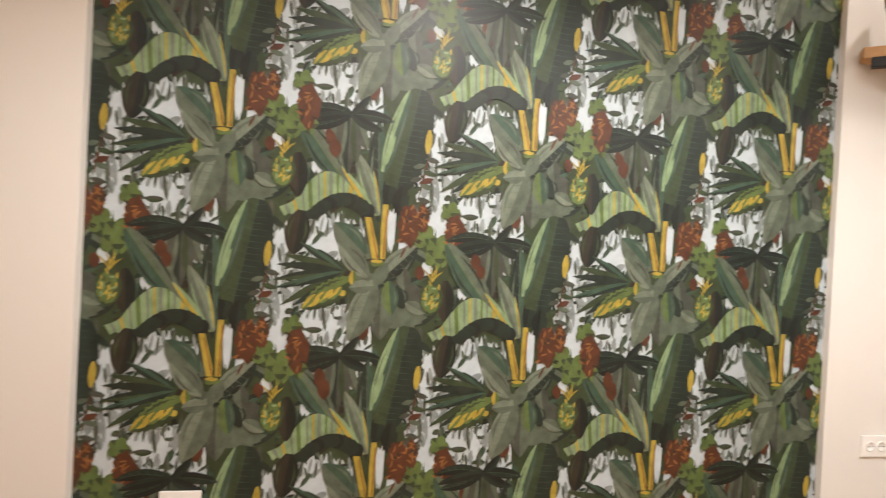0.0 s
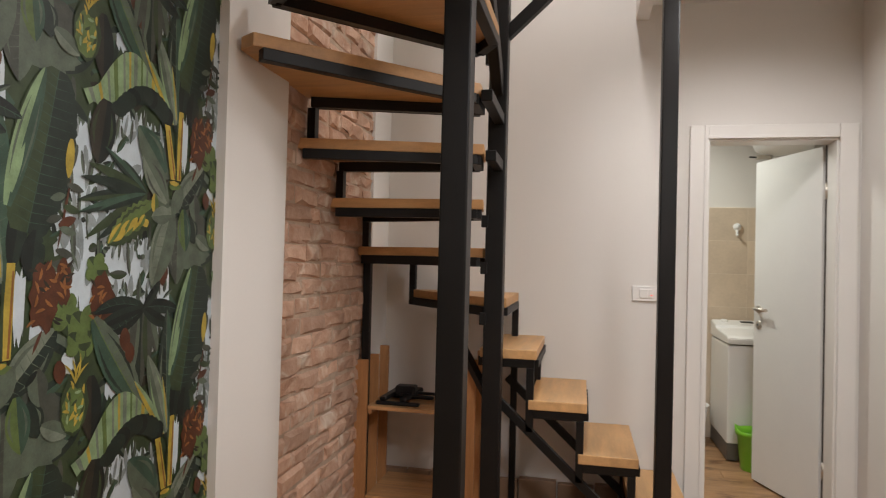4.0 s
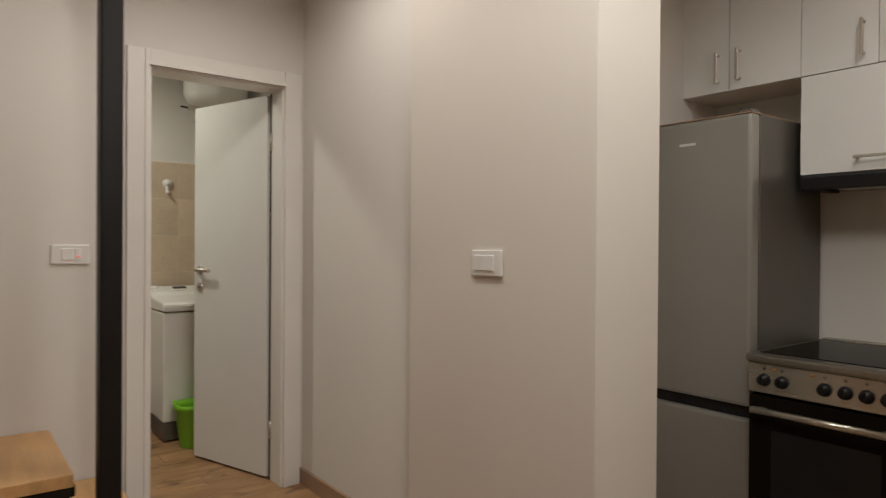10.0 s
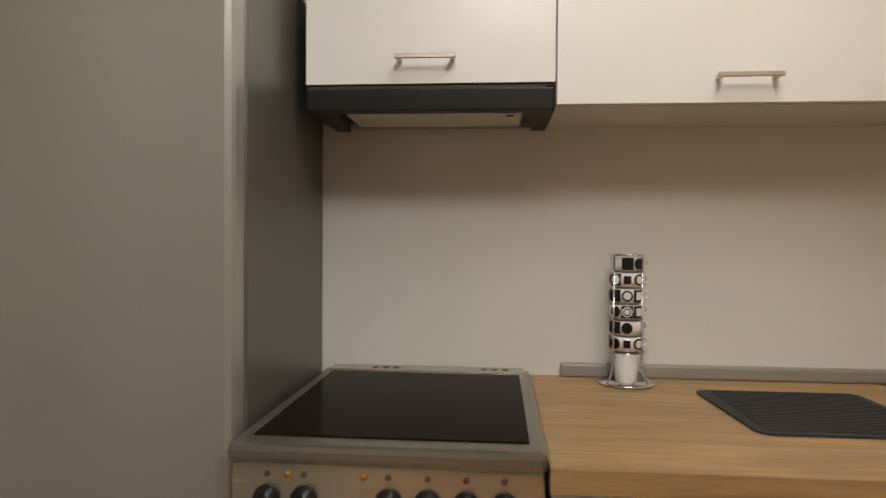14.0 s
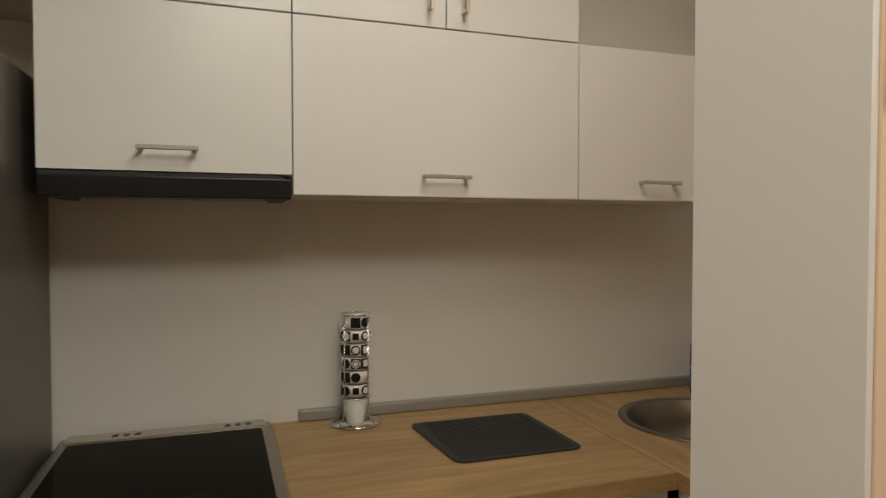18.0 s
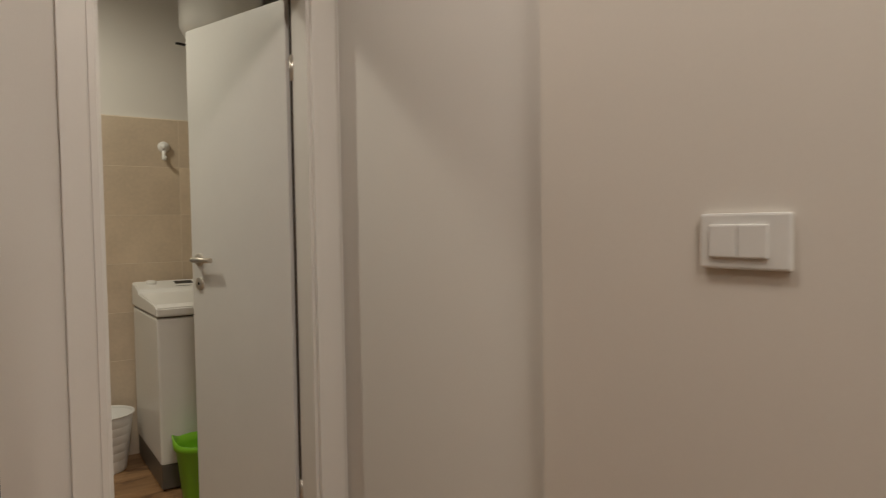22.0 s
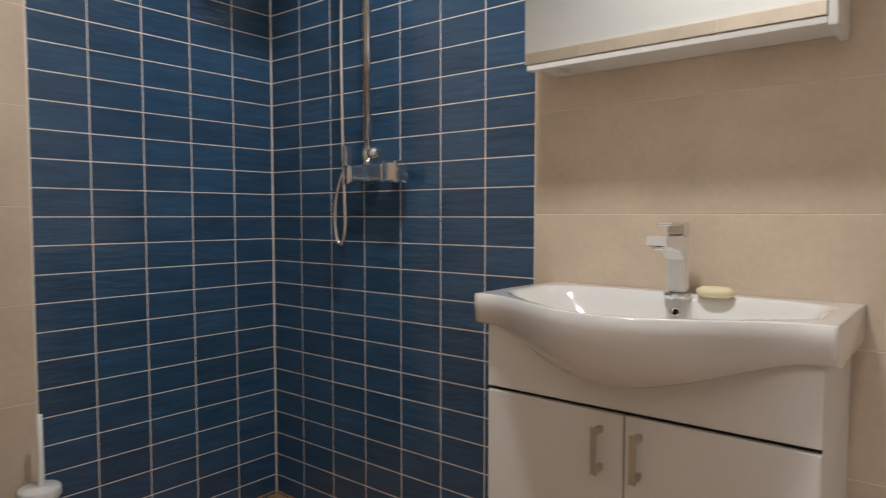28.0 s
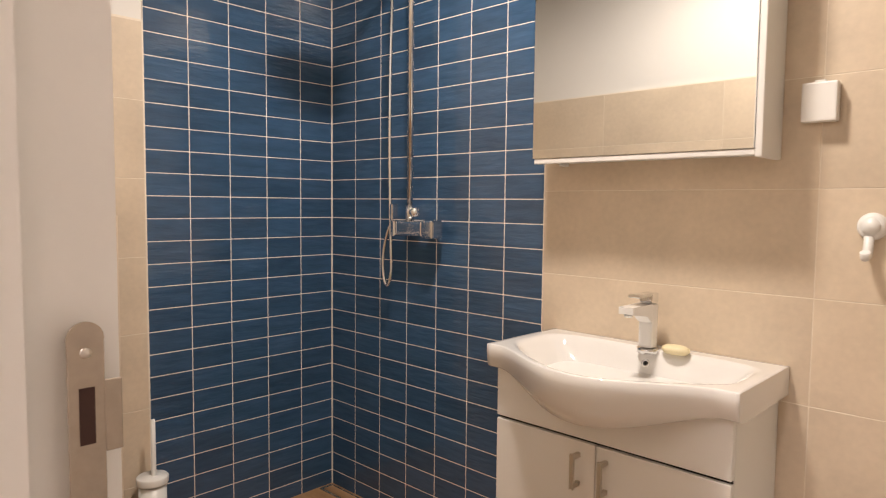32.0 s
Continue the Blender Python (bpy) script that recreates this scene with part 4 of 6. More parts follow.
part("base_ring", Shape().tube(ring(0.062, CT + 0.004), 0.003, 8, True), CHROME, mugs)
for z in (0.075, 0.297):
    part("ring", Shape().tube(ring(0.041, CT + z), 0.0022, 8, True), CHROME, mugs)
for a in (0.6, 2.2, 3.9, 5.4):
    c, sn = math.cos(a), math.sin(a)
    part("wire", Shape().tube([(RX + 0.062 * c, RY + 0.062 * sn, CT + 0.004), (RX + 0.044 * c, RY + 0.044 * sn, CT + 0.03), (RX + 0.041 * c, RY + 0.041 * sn, CT + 0.075), (RX + 0.041 * c, RY + 0.041 * sn, CT + 0.297)], 0.0022, 8), CHROME, mugs)
PRINTS = (("plain", "plain", "black", "disc"), ("square", "disc_on_black", "square", "ring"), ("disc", "black", "ring", "square_on_black"),
          ("plain", "disc", "ring_on_black", "square_on_black"), ("ring", "black", "disc", "plain"), ("black", "disc", "square", "ring"))
for k in range(6):
    z = CT + 0.076 + k * 0.0362
    mug = part("mug", Shape().lathe([(0.024, 0), (0.026, 0.002), (0.036, 0.005), (0.0375, 0.0355), (0.0355, 0.0355), (0.033, 0.008), (0.0, 0.006)], (RX, RY, z), n=28, caps=False), CERAMIC, mugs, "white mug with black shapes")
    hx, hy = math.cos(-1.2), math.sin(-1.2)
    part("handle", Shape().tube([(RX + (0.036 + d) * hx, RY + (0.036 + d) * hy, z + h) for d, h in ((0, 0.031), (0.014, 0.029), (0.019, 0.02), (0.014, 0.011), (0, 0.009))], 0.0032, 8), CERAMIC, mug)
    for j, look_of in enumerate(PRINTS[5 - k]):
        a = 1.5 + 0.74 * j
        way = Vector((math.cos(a), math.sin(a), 0))
        side = Vector((-way.y, way.x, 0))
        at = Vector((RX, RY, z + 0.0205)) + way * 0.0352
        disc = lambda r, out: Shape().lathe([(r, 0), (r, out)], at, way, 20)
        tile_of = lambda half, tall, out: Shape().beam(at + way * out / 2 - side * half, at + way * out / 2 + side * half, tall, out, 0.0, up=tuple(way))
        if look_of in ("black", "ring_on_black", "disc_on_black", "square_on_black"):
            part("pattern", tile_of(0.0128, 0.027, 0.0028), BLACK, mug)
        if look_of in ("disc", "ring"):
            part("pattern", disc(0.0125, 0.0034), BLACK, mug)
        if look_of in ("disc_on_black", "ring_on_black"):
            part("pattern", disc(0.0115, 0.0034), CERAMIC, mug)
        if look_of in ("ring", "ring_on_black"):
            part("pattern", disc(0.0088, 0.0038), BLACK if look_of == "ring_on_black" else CERAMIC, mug)
        if look_of == "ring_on_black":
            part("pattern", disc(0.0062, 0.0042), CERAMIC, mug)
        if look_of == "square":
            part("pattern", tile_of(0.0082, 0.017, 0.0032), BLACK, mug)
        if look_of == "square_on_black":
            part("pattern", tile_of(0.008, 0.018, 0.0036), CERAMIC, mug)
part("cup", Shape().lathe([(0.022, 0.0), (0.024, 0.003), (0.031, 0.066), (0.028, 0.066), (0.021, 0.006), (0.0, 0.006)], (RX, RY, CT + 0.0065), n=24, caps=False), PLASTIC, mugs, "plain white cup at the bottom")
part("cup_plate", Shape().lathe([(0.058, 0.004), (0.058, 0.006), (0.0, 0.006)], (RX, RY, CT), n=24, caps=False), CHROME, mugs)

# ---- bathroom ----
BASIN_X0, BASIN_X1 = -1.345, -0.666


def basin_front(u):
    """The front edge, bowed out in the middle."""
    w = max(0.0, math.sin(math.pi * min(1, max(0, (u - 0.06) / 0.88)))) ** 1.4
    return 1.425 - 0.125 * w, w


basin = thing("washbasin", (-1.0, 1.6, 0.8), "white ceramic washbasin with a bowed front on the vanity unit", "washbasin")
s, NU, NV = Shape(), 64, 40
grid = []
for i in range(NU + 1):
    u = i / NU
    x = BASIN_X0 + u * (BASIN_X1 - BASIN_X0)
    yf, w = basin_front(u)
    col = []
    for j in range(NV + 1):
        v = j / NV
        y = 1.7535 + v * (yf - 1.7535)
        t = max(0.0, 1 - abs((u - 0.5) / 0.455) ** 3.2 - abs((v - 0.54) / 0.42) ** 4.5)
        dish = 0.098 * t * t * (3 - 2 * t)
        col.append(s.bm.verts.new((x, y, 0.860 - dish)))
    for z, back in ((0.858, -0.003), (0.835, -0.004), (0.80 - 0.02 * w, 0.002), (0.795 - 0.062 * w, 0.03 * w + 0.008), (0.79 - 0.066 * w, 0.045 * w + 0.03)):
        col.append(s.bm.verts.new((x, yf + back, z)))
    col.append(s.bm.verts.new((x, 1.7535, 0.79 - 0.04 * w)))
    grid.append(col)
n = len(grid[0])
for a, b in zip(grid, grid[1:]):
    for j in range(n):
        s.bm.faces.new((a[j], a[(j + 1) % n], b[(j + 1) % n], b[j])).smooth = True
s.bm.faces.new(grid[0][::-1])
s.bm.faces.new(grid[-1])
bmesh.ops.recalc_face_normals(s.bm, faces=s.bm.faces[:])
part("bowl", s, CERAMIC, basin)
wall_y = 1.7535 + 0.169 * (basin_front(0.5)[0] - 1.7535)
part("overflow", Shape().lathe([(0.011, 0), (0.011, 0.003), (0.007, 0.003), (0.006, -0.004), (0.0, -0.004)], (-1.0, wall_y, 0.8215), (0, -0.9, 0.44), 20, caps=False), CHROME, basin, "chrome overflow ring")
part("overflow_hole", Shape().lathe([(0.0065, 0.0), (0.0065, 0.0022), (0.0, 0.0022)], (-1.0, wall_y, 0.8215), (0, -0.9, 0.44), 16, caps=False), BLACK, basin)
part("drain", Shape().lathe([(0.022, 0), (0.022, 0.003), (0.0, 0.004)], (-1.008, 1.57, 0.765), n=20, caps=False), CHROME, basin)

vanity = thing("vanity_unit", (-1.008, 1.6, 0), "white vanity unit with two doors under the washbasin", "vanity")
VX0, VX1, VM, VY = -1.33, -0.687, -1.0155, 1.452
part("body", Shape().box((VX0, VY + 0.019, 0.09), (VX1, 1.7535, 0.795), 0.002), CABINET, vanity)
part("front_panel", Shape().box((VX0, VY, 0.656), (VX1, VY + 0.0185, 0.80), 0.003), CABINET, vanity)
for a, b, hx in ((VX0, VM - 0.0015, VM - 0.048), (VM + 0.0015, VX1, VM + 0.03)):
    d = part("door", Shape().box((a, VY, 0.095), (b, VY + 0.0185, 0.648), 0.003), CABINET, vanity)
    bow_handle(d, (hx, VY, 0.532), (hx, VY, 0.622), (0, -1, 0))
# Black strip set in the joint above the doors to paint its shadow.
part("shadow_gap", Shape().box((VX0 + 0.002, VY + 0.012, 0.646), (VX1 - 0.002, VY + 0.019, 0.658)), BLACK, vanity)
for x in (VX0 + 0.04, VX1 - 0.04):
    for y in (1.5, 1.71):
        part("leg", Shape().lathe([(0.018, 0), (0.018, 0.091)], (x, y, 0), n=12), CHROME, vanity)

TAP_WHITE = material("glossy_white", (0.82, 0.81, 0.79), 0.12, var=0.01, bump=0, coat=0.4)
faucet = thing("basin_tap", (-1.0, 1.69, 0.858), "white square-bodied basin mixer tap with a chrome lever", "tap")
part("body", Shape().box((-1.021, 1.667, 0.864), (-0.981, 1.707, 0.985), 0.009), TAP_WHITE, faucet)
part("base_ring", Shape().lathe([(0.028, 0.850), (0.028, 0.864)], (-1.001, 1.687, 0), n=24), CHROME, faucet)
part("spout", Shape().loft([[(-1.021, y, lo), (-0.981, y, lo), (-0.981, y, 0.986), (-1.021, y, 0.986)] for y, lo in ((1.667, 0.935), (1.64, 0.955), (1.56, 0.968))], smooth=False), TAP_WHITE, faucet)
part("aerator", Shape().lathe([(0.011, 0), (0.011, 0.006)], (-1.001, 1.575, 0.9595), n=16), CHROME, faucet)
part("lever", Shape().box((-1.02, 1.668, 0.9855), (-0.982, 1.706, 1.014), 0.005).box((-1.018, 1.60, 1.006), (-0.984, 1.67, 1.014), 0.003), CHROME, faucet)
part("button", Shape().lathe([(0.006, 0), (0.006, 0.002)], (-1.001, 1.668, 1.0), (0, -1, 0), 12), CHROME, faucet)
solid("soap_bar", Shape().loft([oval(-0.924, 1.69, 0.030, 0.018, 0.8585), oval(-0.924, 1.69, 0.038, 0.024, 0.866), oval(-0.924, 1.69, 0.037, 0.023, 0.874), oval(-0.924, 1.69, 0.026, 0.015, 0.880)]), SOAP, "cream bar of soap on the washbasin rim", "soap")

cabinet = thing("mirror_cabinet", (-1.035, 1.69, 1.366), "white wall cabinet with a mirrored door above the washbasin", "cabinet")
part("body", Shape().box((-1.333, 1.638, 1.372), (-0.722, 1.7535, 2.07), 0.002), CABINET, cabinet)
part("side_panel", Shape().box((-0.722, 1.614, 1.36), (-0.706, 1.7535, 2.08), 0.003), CABINET, cabinet)
part("bottom_rail", Shape().box((-1.338, 1.616, 1.365), (-0.7225, 1.637, 1.379), 0.002), CABINET, cabinet)
part("mirror_door", Shape().box((-1.343, 1.614, 1.3795), (-0.7235, 1.637, 2.075), 0.0015), MIRROR, cabinet, "mirror glass door")
part("hinge_cap", Shape().box((-1.28, 1.66, 1.359), (-1.265, 1.69, 1.372), 0.002), PLASTIC, cabinet)


def suction_hook(x, z):
    hook = thing("suction_hook", (x, 1.7535, z), "white plastic suction hook on the beige tiles", "hook", "suction hooks")
    part("cup", Shape().lathe([(0.031, 0), (0.030, 0.006), (0.027, 0.018), (0.022, 0.021), (0.0, 0.022)], (x, 1.7535, z), (0, -1, 0), 28, caps=False), PLASTIC, hook)
    part("cap", Shape().lathe([(0.019, 0.0), (0.019, 0.003), (0.0, 0.004)], (x, 1.7315, z), (0, -1, 0), 24, caps=False), PLASTIC, hook)
    part("stem", Shape().tube([(x - 0.003, 1.738, z - 0.022), (x - 0.004, 1.737, z - 0.05), (x - 0.004, 1.728, z - 0.066), (x - 0.004, 1.715, z - 0.068), (x - 0.004, 1.709, z - 0.056)], 0.010, 12), PLASTIC, hook)
    return hook


suction_hook(-0.51, 1.205)
suction_hook(-0.10, 1.66)
holder = thing("wall_box", (-0.622, 1.735, 1.443), "small white plastic wall box on the tiles", "holder")
part("body", Shape().box((-0.66, 1.722, 1.443), (-0.586, 1.7535, 1.533), 0.004), PLASTIC, holder)
part("tab", Shape().box((-0.635, 1.728, 1.533), (-0.612, 1.748, 1.538), 0.002), PLASTIC, holder)

washer = thing("washing_machine", (-0.07, 1.4, 0), "white top-loading washing machine beside the open door", "washing machine")
WX0, WX1, WY0, WY1 = -0.285, 0.125, 1.105, 1.715
part("body", Shape().box((WX0, WY0, 0.125), (WX1, WY1, 0.805), 0.012), PLASTIC, washer)
part("plinth", Shape().box((WX0 + 0.004, WY0 + 0.004, 0.012), (WX1 - 0.004, WY1 - 0.02, 0.124), 0.004), GREY_SIDE, washer, "grey plinth")
profile = [(WY0 - 0.022, 0.812), (WY0 - 0.024, 0.852), (WY0 + 0.02, 0.866), (WY1 - 0.2, 0.888), (WY1 - 0.185, 0.905), (WY1 - 0.02, 0.935), (WY1, 0.93), (WY1, 0.812)]
lid = Shape().loft([[(x, y, z) for y, z in profile] for x in (WX0 - 0.004, WX0 + 0.003, WX1 - 0.003, WX1 + 0.004)], smooth=False)
bmesh.ops.bevel(lid.bm, geom=[e for e in lid.bm.edges if e.calc_face_angle(0) > 0.3], offset=0.006, segments=2, affect="EDGES")
lid = part("lid", lid, PLASTIC, washer)
part("seam", Shape().box((WX0 + 0.006, WY0 + 0.002, 0.8055), (WX1 - 0.006, WY1 - 0.01, 0.8115)), GREY_SIDE, washer)
part("handle", Shape().box((-0.13, WY0 - 0.042, 0.842), (0.03, WY0 + 0.015, 0.858), 0.005), PLASTIC, lid)
part("dial", Shape().lathe([(0.026, 0), (0.026, 0.014), (0.022, 0.018), (0.0, 0.018)], (-0.207, WY1 - 0.075, 0.922), (0, -0.18, 1), 28, caps=False), PLASTIC, lid)
part("display", Shape().loft([[(-0.09, WY1 - 0.105, z + 0.9195), (0.0, WY1 - 0.105, z + 0.9195), (0.0, WY1 - 0.055, z + 0.9287), (-0.09, WY1 - 0.055, z + 0.9287)] for z in (0, 0.0022)], smooth=False), BLACK, lid, "dark display window")
INK = material("grey_print", (0.25, 0.25, 0.25), 0.5, var=0.05, bump=0)
for k in range(14):
    a = 2 * math.pi * k / 14
    cx, cy = -0.207 + 0.042 * math.cos(a), WY1 - 0.075 + 0.036 * math.sin(a)
    zz = 0.918 + (cy - (WY1 - 0.1)) * 0.18
    part("symbol", Shape().box((cx - 0.006, cy - 0.0012, zz), (cx + 0.006, cy + 0.0012, zz + 0.0012)), INK, lid)
for y in (WY1 - 0.15, WY1 - 0.158):
    part("text_line", Shape().box((-0.10, y, 0.9105), (-0.02, y + 0.0015, 0.9125)), INK, lid)
for x in (WX0 + 0.05, WX1 - 0.05):
    for y in (WY0 + 0.05, WY1 - 0.06):
        part("foot", Shape().lathe([(0.02, 0), (0.02, 0.013)], (x, y, 0), n=12), BLACK, washer)

bin_ = thing("waste_bin", (-0.46, 1.585, 0), "white ribbed plastic waste bin on the bathroom floor", "bin")
rings = [(0.0, 0.006), (0.093, 0.006), (0.096, 0.0), (0.099, 0.004)]
for k in range(6):
    z = 0.02 + k * 0.043
    r = 0.099 + 0.038 * z / 0.29
    rings += [(r, z), (r + 0.0054, z + 0.0405), (r + 0.0049, z + 0.042)]
rings += [(0.1375, 0.282)]
part("pail", Shape().lathe(rings + [(0.134, 0.282), (0.094, 0.012), (0.0, 0.012)], (-0.46, 1.585, 0), n=48, caps=False), PLASTIC, bin_)
part("rim", Shape().lathe([(0.1335, 0.2825), (0.1385, 0.2825), (0.145, 0.286), (0.146, 0.290), (0.144, 0.293), (0.137, 0.293), (0.1335, 0.2825)], (-0.46, 1.585, 0), n=48, caps=False), PLASTIC, bin_)
bucket = thing("bucket", (-0.135, 0.965, 0), "lime green plastic mop bucket behind the open door", "bucket")


def bucket_rim(k, r):
    a = 2 * math.pi * k / 32
    z = 0.262 + 0.03 * max(0.0, math.cos(a * 2 + 0.4)) ** 2
    return (-0.135 + r * math.cos(a), 0.965 + r * math.sin(a), z)


s = Shape()
s.loft([oval(-0.135, 0.965, 0.085, 0.085, 0.0, 32), oval(-0.135, 0.965, 0.088, 0.088, 0.004, 32), oval(-0.135, 0.965, 0.112, 0.112, 0.225, 32),
        [(x, y, 0.232) for x, y, z in oval(-0.135, 0.965, 0.124, 0.124, 0, 32)], [bucket_rim(k, 0.127) for k in range(32)], [bucket_rim(k, 0.122) for k in range(32)],
        oval(-0.135, 0.965, 0.108, 0.108, 0.225, 32), oval(-0.135, 0.965, 0.083, 0.083, 0.008, 32)])
part("pail", s, GREEN, bucket)

toilet = thing("toilet", (-2.1, 0.515, 0), "white wall-hung toilet with a closed lid", "toilet")


def dee(x0, x1, half, z, n=36):
    """A rounded outline from the wall side x0 to the tip x1."""
    pts = []
    for k in range(n):
        a = 2 * math.pi * k / n
        c, sn = math.cos(a), math.sin(a)
        e = 2.6
        px = abs(c) ** (2 / e) * (1 if c > 0 else -1)
        py = abs(sn) ** (2 / e) * (1 if sn > 0 else -1)
        if c > 0:
            px, py = c, sn if abs(sn) < 0.999 else sn
        mid = x0 + (x1 - x0) * 0.45
        pts.append((mid + px * ((x1 - mid) if c > 0 else (mid - x0)), 0.515 + py * half, z))
    return pts


part("bowl", Shape().loft([dee(-2.395, -2.0, 0.09, 0.09), dee(-2.395, -1.86, 0.13, 0.15), dee(-2.395, -1.78, 0.165, 0.24), dee(-2.395, -1.745, 0.18, 0.34), dee(-2.395, -1.74, 0.182, 0.388)]), CERAMIC, toilet)
part("seat", Shape().loft([dee(-2.215, -1.742, 0.180, 0.3885), dee(-2.22, -1.735, 0.186, 0.392), dee(-2.22, -1.735, 0.186, 0.400), dee(-2.215, -1.74, 0.181, 0.403)]), CERAMIC, toilet)
part("lid", Shape().loft([dee(-2.215, -1.742, 0.180, 0.4045), dee(-2.22, -1.735, 0.186, 0.408), dee(-2.22, -1.738, 0.184, 0.416), dee(-2.21, -1.755, 0.172, 0.420), dee(-2.19, -1.83, 0.12, 0.4225)]), CERAMIC, toilet)
curve = [(-2.236, 0.3885), (-2.15, 0.4215), (-2.17, 0.4225), (-2.188, 0.426), (-2.20, 0.432), (-2.208, 0.4375), (-2.226, 0.4385), (-2.236, 0.434)]
part("hinge_cover", Shape().loft([[(x, y, 0.4215 + (z - 0.4215) * h if z > 0.4215 else z) for x, z in curve] for y, h in ((0.348, 0.1), (0.353, 0.7), (0.362, 1.0), (0.668, 1.0), (0.677, 0.7), (0.682, 0.1))], smooth=True), CERAMIC, toilet)
flush = thing("flush_plate", (-2.4, 0.535, 0.93), "white double flush plate on the tiled box wall", "flush plate")
part("plate", Shape().box((-2.395, 0.415, 0.928), (-2.384, 0.654, 1.083), 0.004), PLASTIC, flush)
# Thin grey sheet on the plate draws the shade round the buttons.
part("button_gap_shade", Shape().box((-2.386, 0.4395, 0.9475), (-2.3836, 0.6325, 1.0575)), GREY_SIDE, flush, "dark sheet for the shade in the gap round the buttons")
part("button", Shape().box((-2.385, 0.442, 0.95), (-2.380, 0.561, 1.055), 0.002), PLASTIC, flush)
part("button", Shape().box((-2.385, 0.565, 0.95), (-2.380, 0.63, 1.055), 0.002), PLASTIC, flush)
brush = thing("toilet_brush", (-2.42, 0.933, 0), "white toilet brush in a cylindrical holder", "toilet brush")
part("holder", Shape().lathe([(0.044, 0), (0.045, 0.004), (0.045, 0.28), (0.0, 0.28)], (-2.42, 0.933, 0), n=28, caps=False), PLASTIC, brush)
part("lid", Shape().lathe([(0.051, 0.2805), (0.052, 0.284), (0.052, 0.302), (0.049, 0.306), (0.0, 0.306)], (-2.42, 0.933, 0), n=28, caps=False), PLASTIC, brush)
part("rod", Shape().lathe([(0.0085, 0.306), (0.0075, 0.5), (0.0, 0.503)], (-2.42, 0.938, 0), n=14, caps=False), PLASTIC, brush)

shower = thing("shower", (-1.95, 1.70, 1.13), "chrome shower column with a hose and thermostat bar", "shower")
SHX = -1.955
part("riser", Shape().tube([(SHX, 1.70, 1.24), (SHX, 1.70, 2.10), (SHX, 1.68, 2.14), (SHX, 1.64, 2.16), (SHX, 1.38, 2.16)], 0.0115, 16), CHROME, shower)
part("shower_head", Shape().lathe([(0.012, 0.05), (0.02, 0.03), (0.11, 0.012), (0.112, 0.0), (0.0, 0.0)], (SHX, 1.38, 2.105), n=36, caps=False), CHROME, shower, "flat round overhead shower")
valve = part("thermostat", Shape().box((-2.005, 1.672, 1.128), (-1.865, 1.712, 1.182), 0.008), CHROME, shower)
part("knob", Shape().box((-1.863, 1.665, 1.122), (-1.805, 1.72, 1.188), 0.008), CHROME, valve)
part("knob", Shape().box((-2.03, 1.668, 1.124), (-2.006, 1.718, 1.184), 0.006), CHROME, valve)
for x in (-2.0, -1.87):
    part("wall_flange", Shape().lathe([(0.03, 0), (0.03, 0.006), (0.016, 0.01), (0.016, 0.05)], (x, 1.754, 1.155), (0, -1, 0), 20), CHROME, valve)
part("diverter", Shape().lathe([(0.016, 1.184), (0.016, 1.24)], (SHX, 1.70, 0), n=16), CHROME, shower)
part("diverter_knob", Shape().lathe([(0.014, 0), (0.017, 0.004), (0.017, 0.035), (0.0, 0.036)], (SHX + 0.012, 1.70, 1.215), (1, -0.3, 0), 16, caps=False), CHROME, shower)
part("hand_shower_holder", Shape().box((-2.035, 1.67, 1.18), (-2.02, 1.70, 1.245), 0.004), CHROME, shower)
hose = []
for k in range(91):
    q = k / 90
    hose.append((-2.04 - 0.012 * math.sin(q * 3.1), 1.685, 2.05 - q * 1.03))
for k in range(1, 31):
    a = math.pi * k / 30
    hose.append((-2.064 + 0.024 * math.cos(a), 1.685, 1.02 - 0.085 * math.sin(a)))
for k in range(1, 21):
    q = k / 20
    hose.append((-2.088 + 0.052 * q * q, 1.685, 1.02 + 0.165 * q))
tube = Shape().tube(hose, 0.0065, 10)
part("hose", tube, CHROME, shower, "ribbed chrome hose")

heater = thing("water_heater", (0.15, 1.5, 2.2), "white water heater with valves high above the washing machine", "water heater")
part("tank", Shape().lathe([(0.0, 2.19), (0.12, 2.195), (0.19, 2.22), (0.215, 2.27), (0.215, 2.70)], (0.16, 1.5, 0), n=40, caps=False), PLASTIC, heater)
for x in (0.09, 0.23):
    part("pipe", Shape().tube([(x, 1.55, 2.205), (x, 1.55, 2.15), (x, 1.60, 2.12), (x, 1.752, 2.12)], 0.009, 10), CHROME, heater)
part("valve", Shape().box((-0.02, 1.52, 2.16), (0.08, 1.56, 2.19), 0.008), NICKEL, heater)
part("lever", Shape().beam((-0.07, 1.54, 2.178), (0.02, 1.54, 2.172), 0.02, 0.01, 0.003), BLACK, heater)

drain = thing("shower_drain", (-1.95, 1.70, 0), "long stainless linear drain along the shower wall", "drain")
part("frame", Shape().box((-2.49, 1.675, 0.0005), (-1.42, 1.74, 0.006), 0.002), STAINLESS, drain)
part("cover", Shape().box((-2.47, 1.686, 0.005), (-1.44, 1.729, 0.0085), 0.002), FLOOR, drain, "wood-look tile cover")

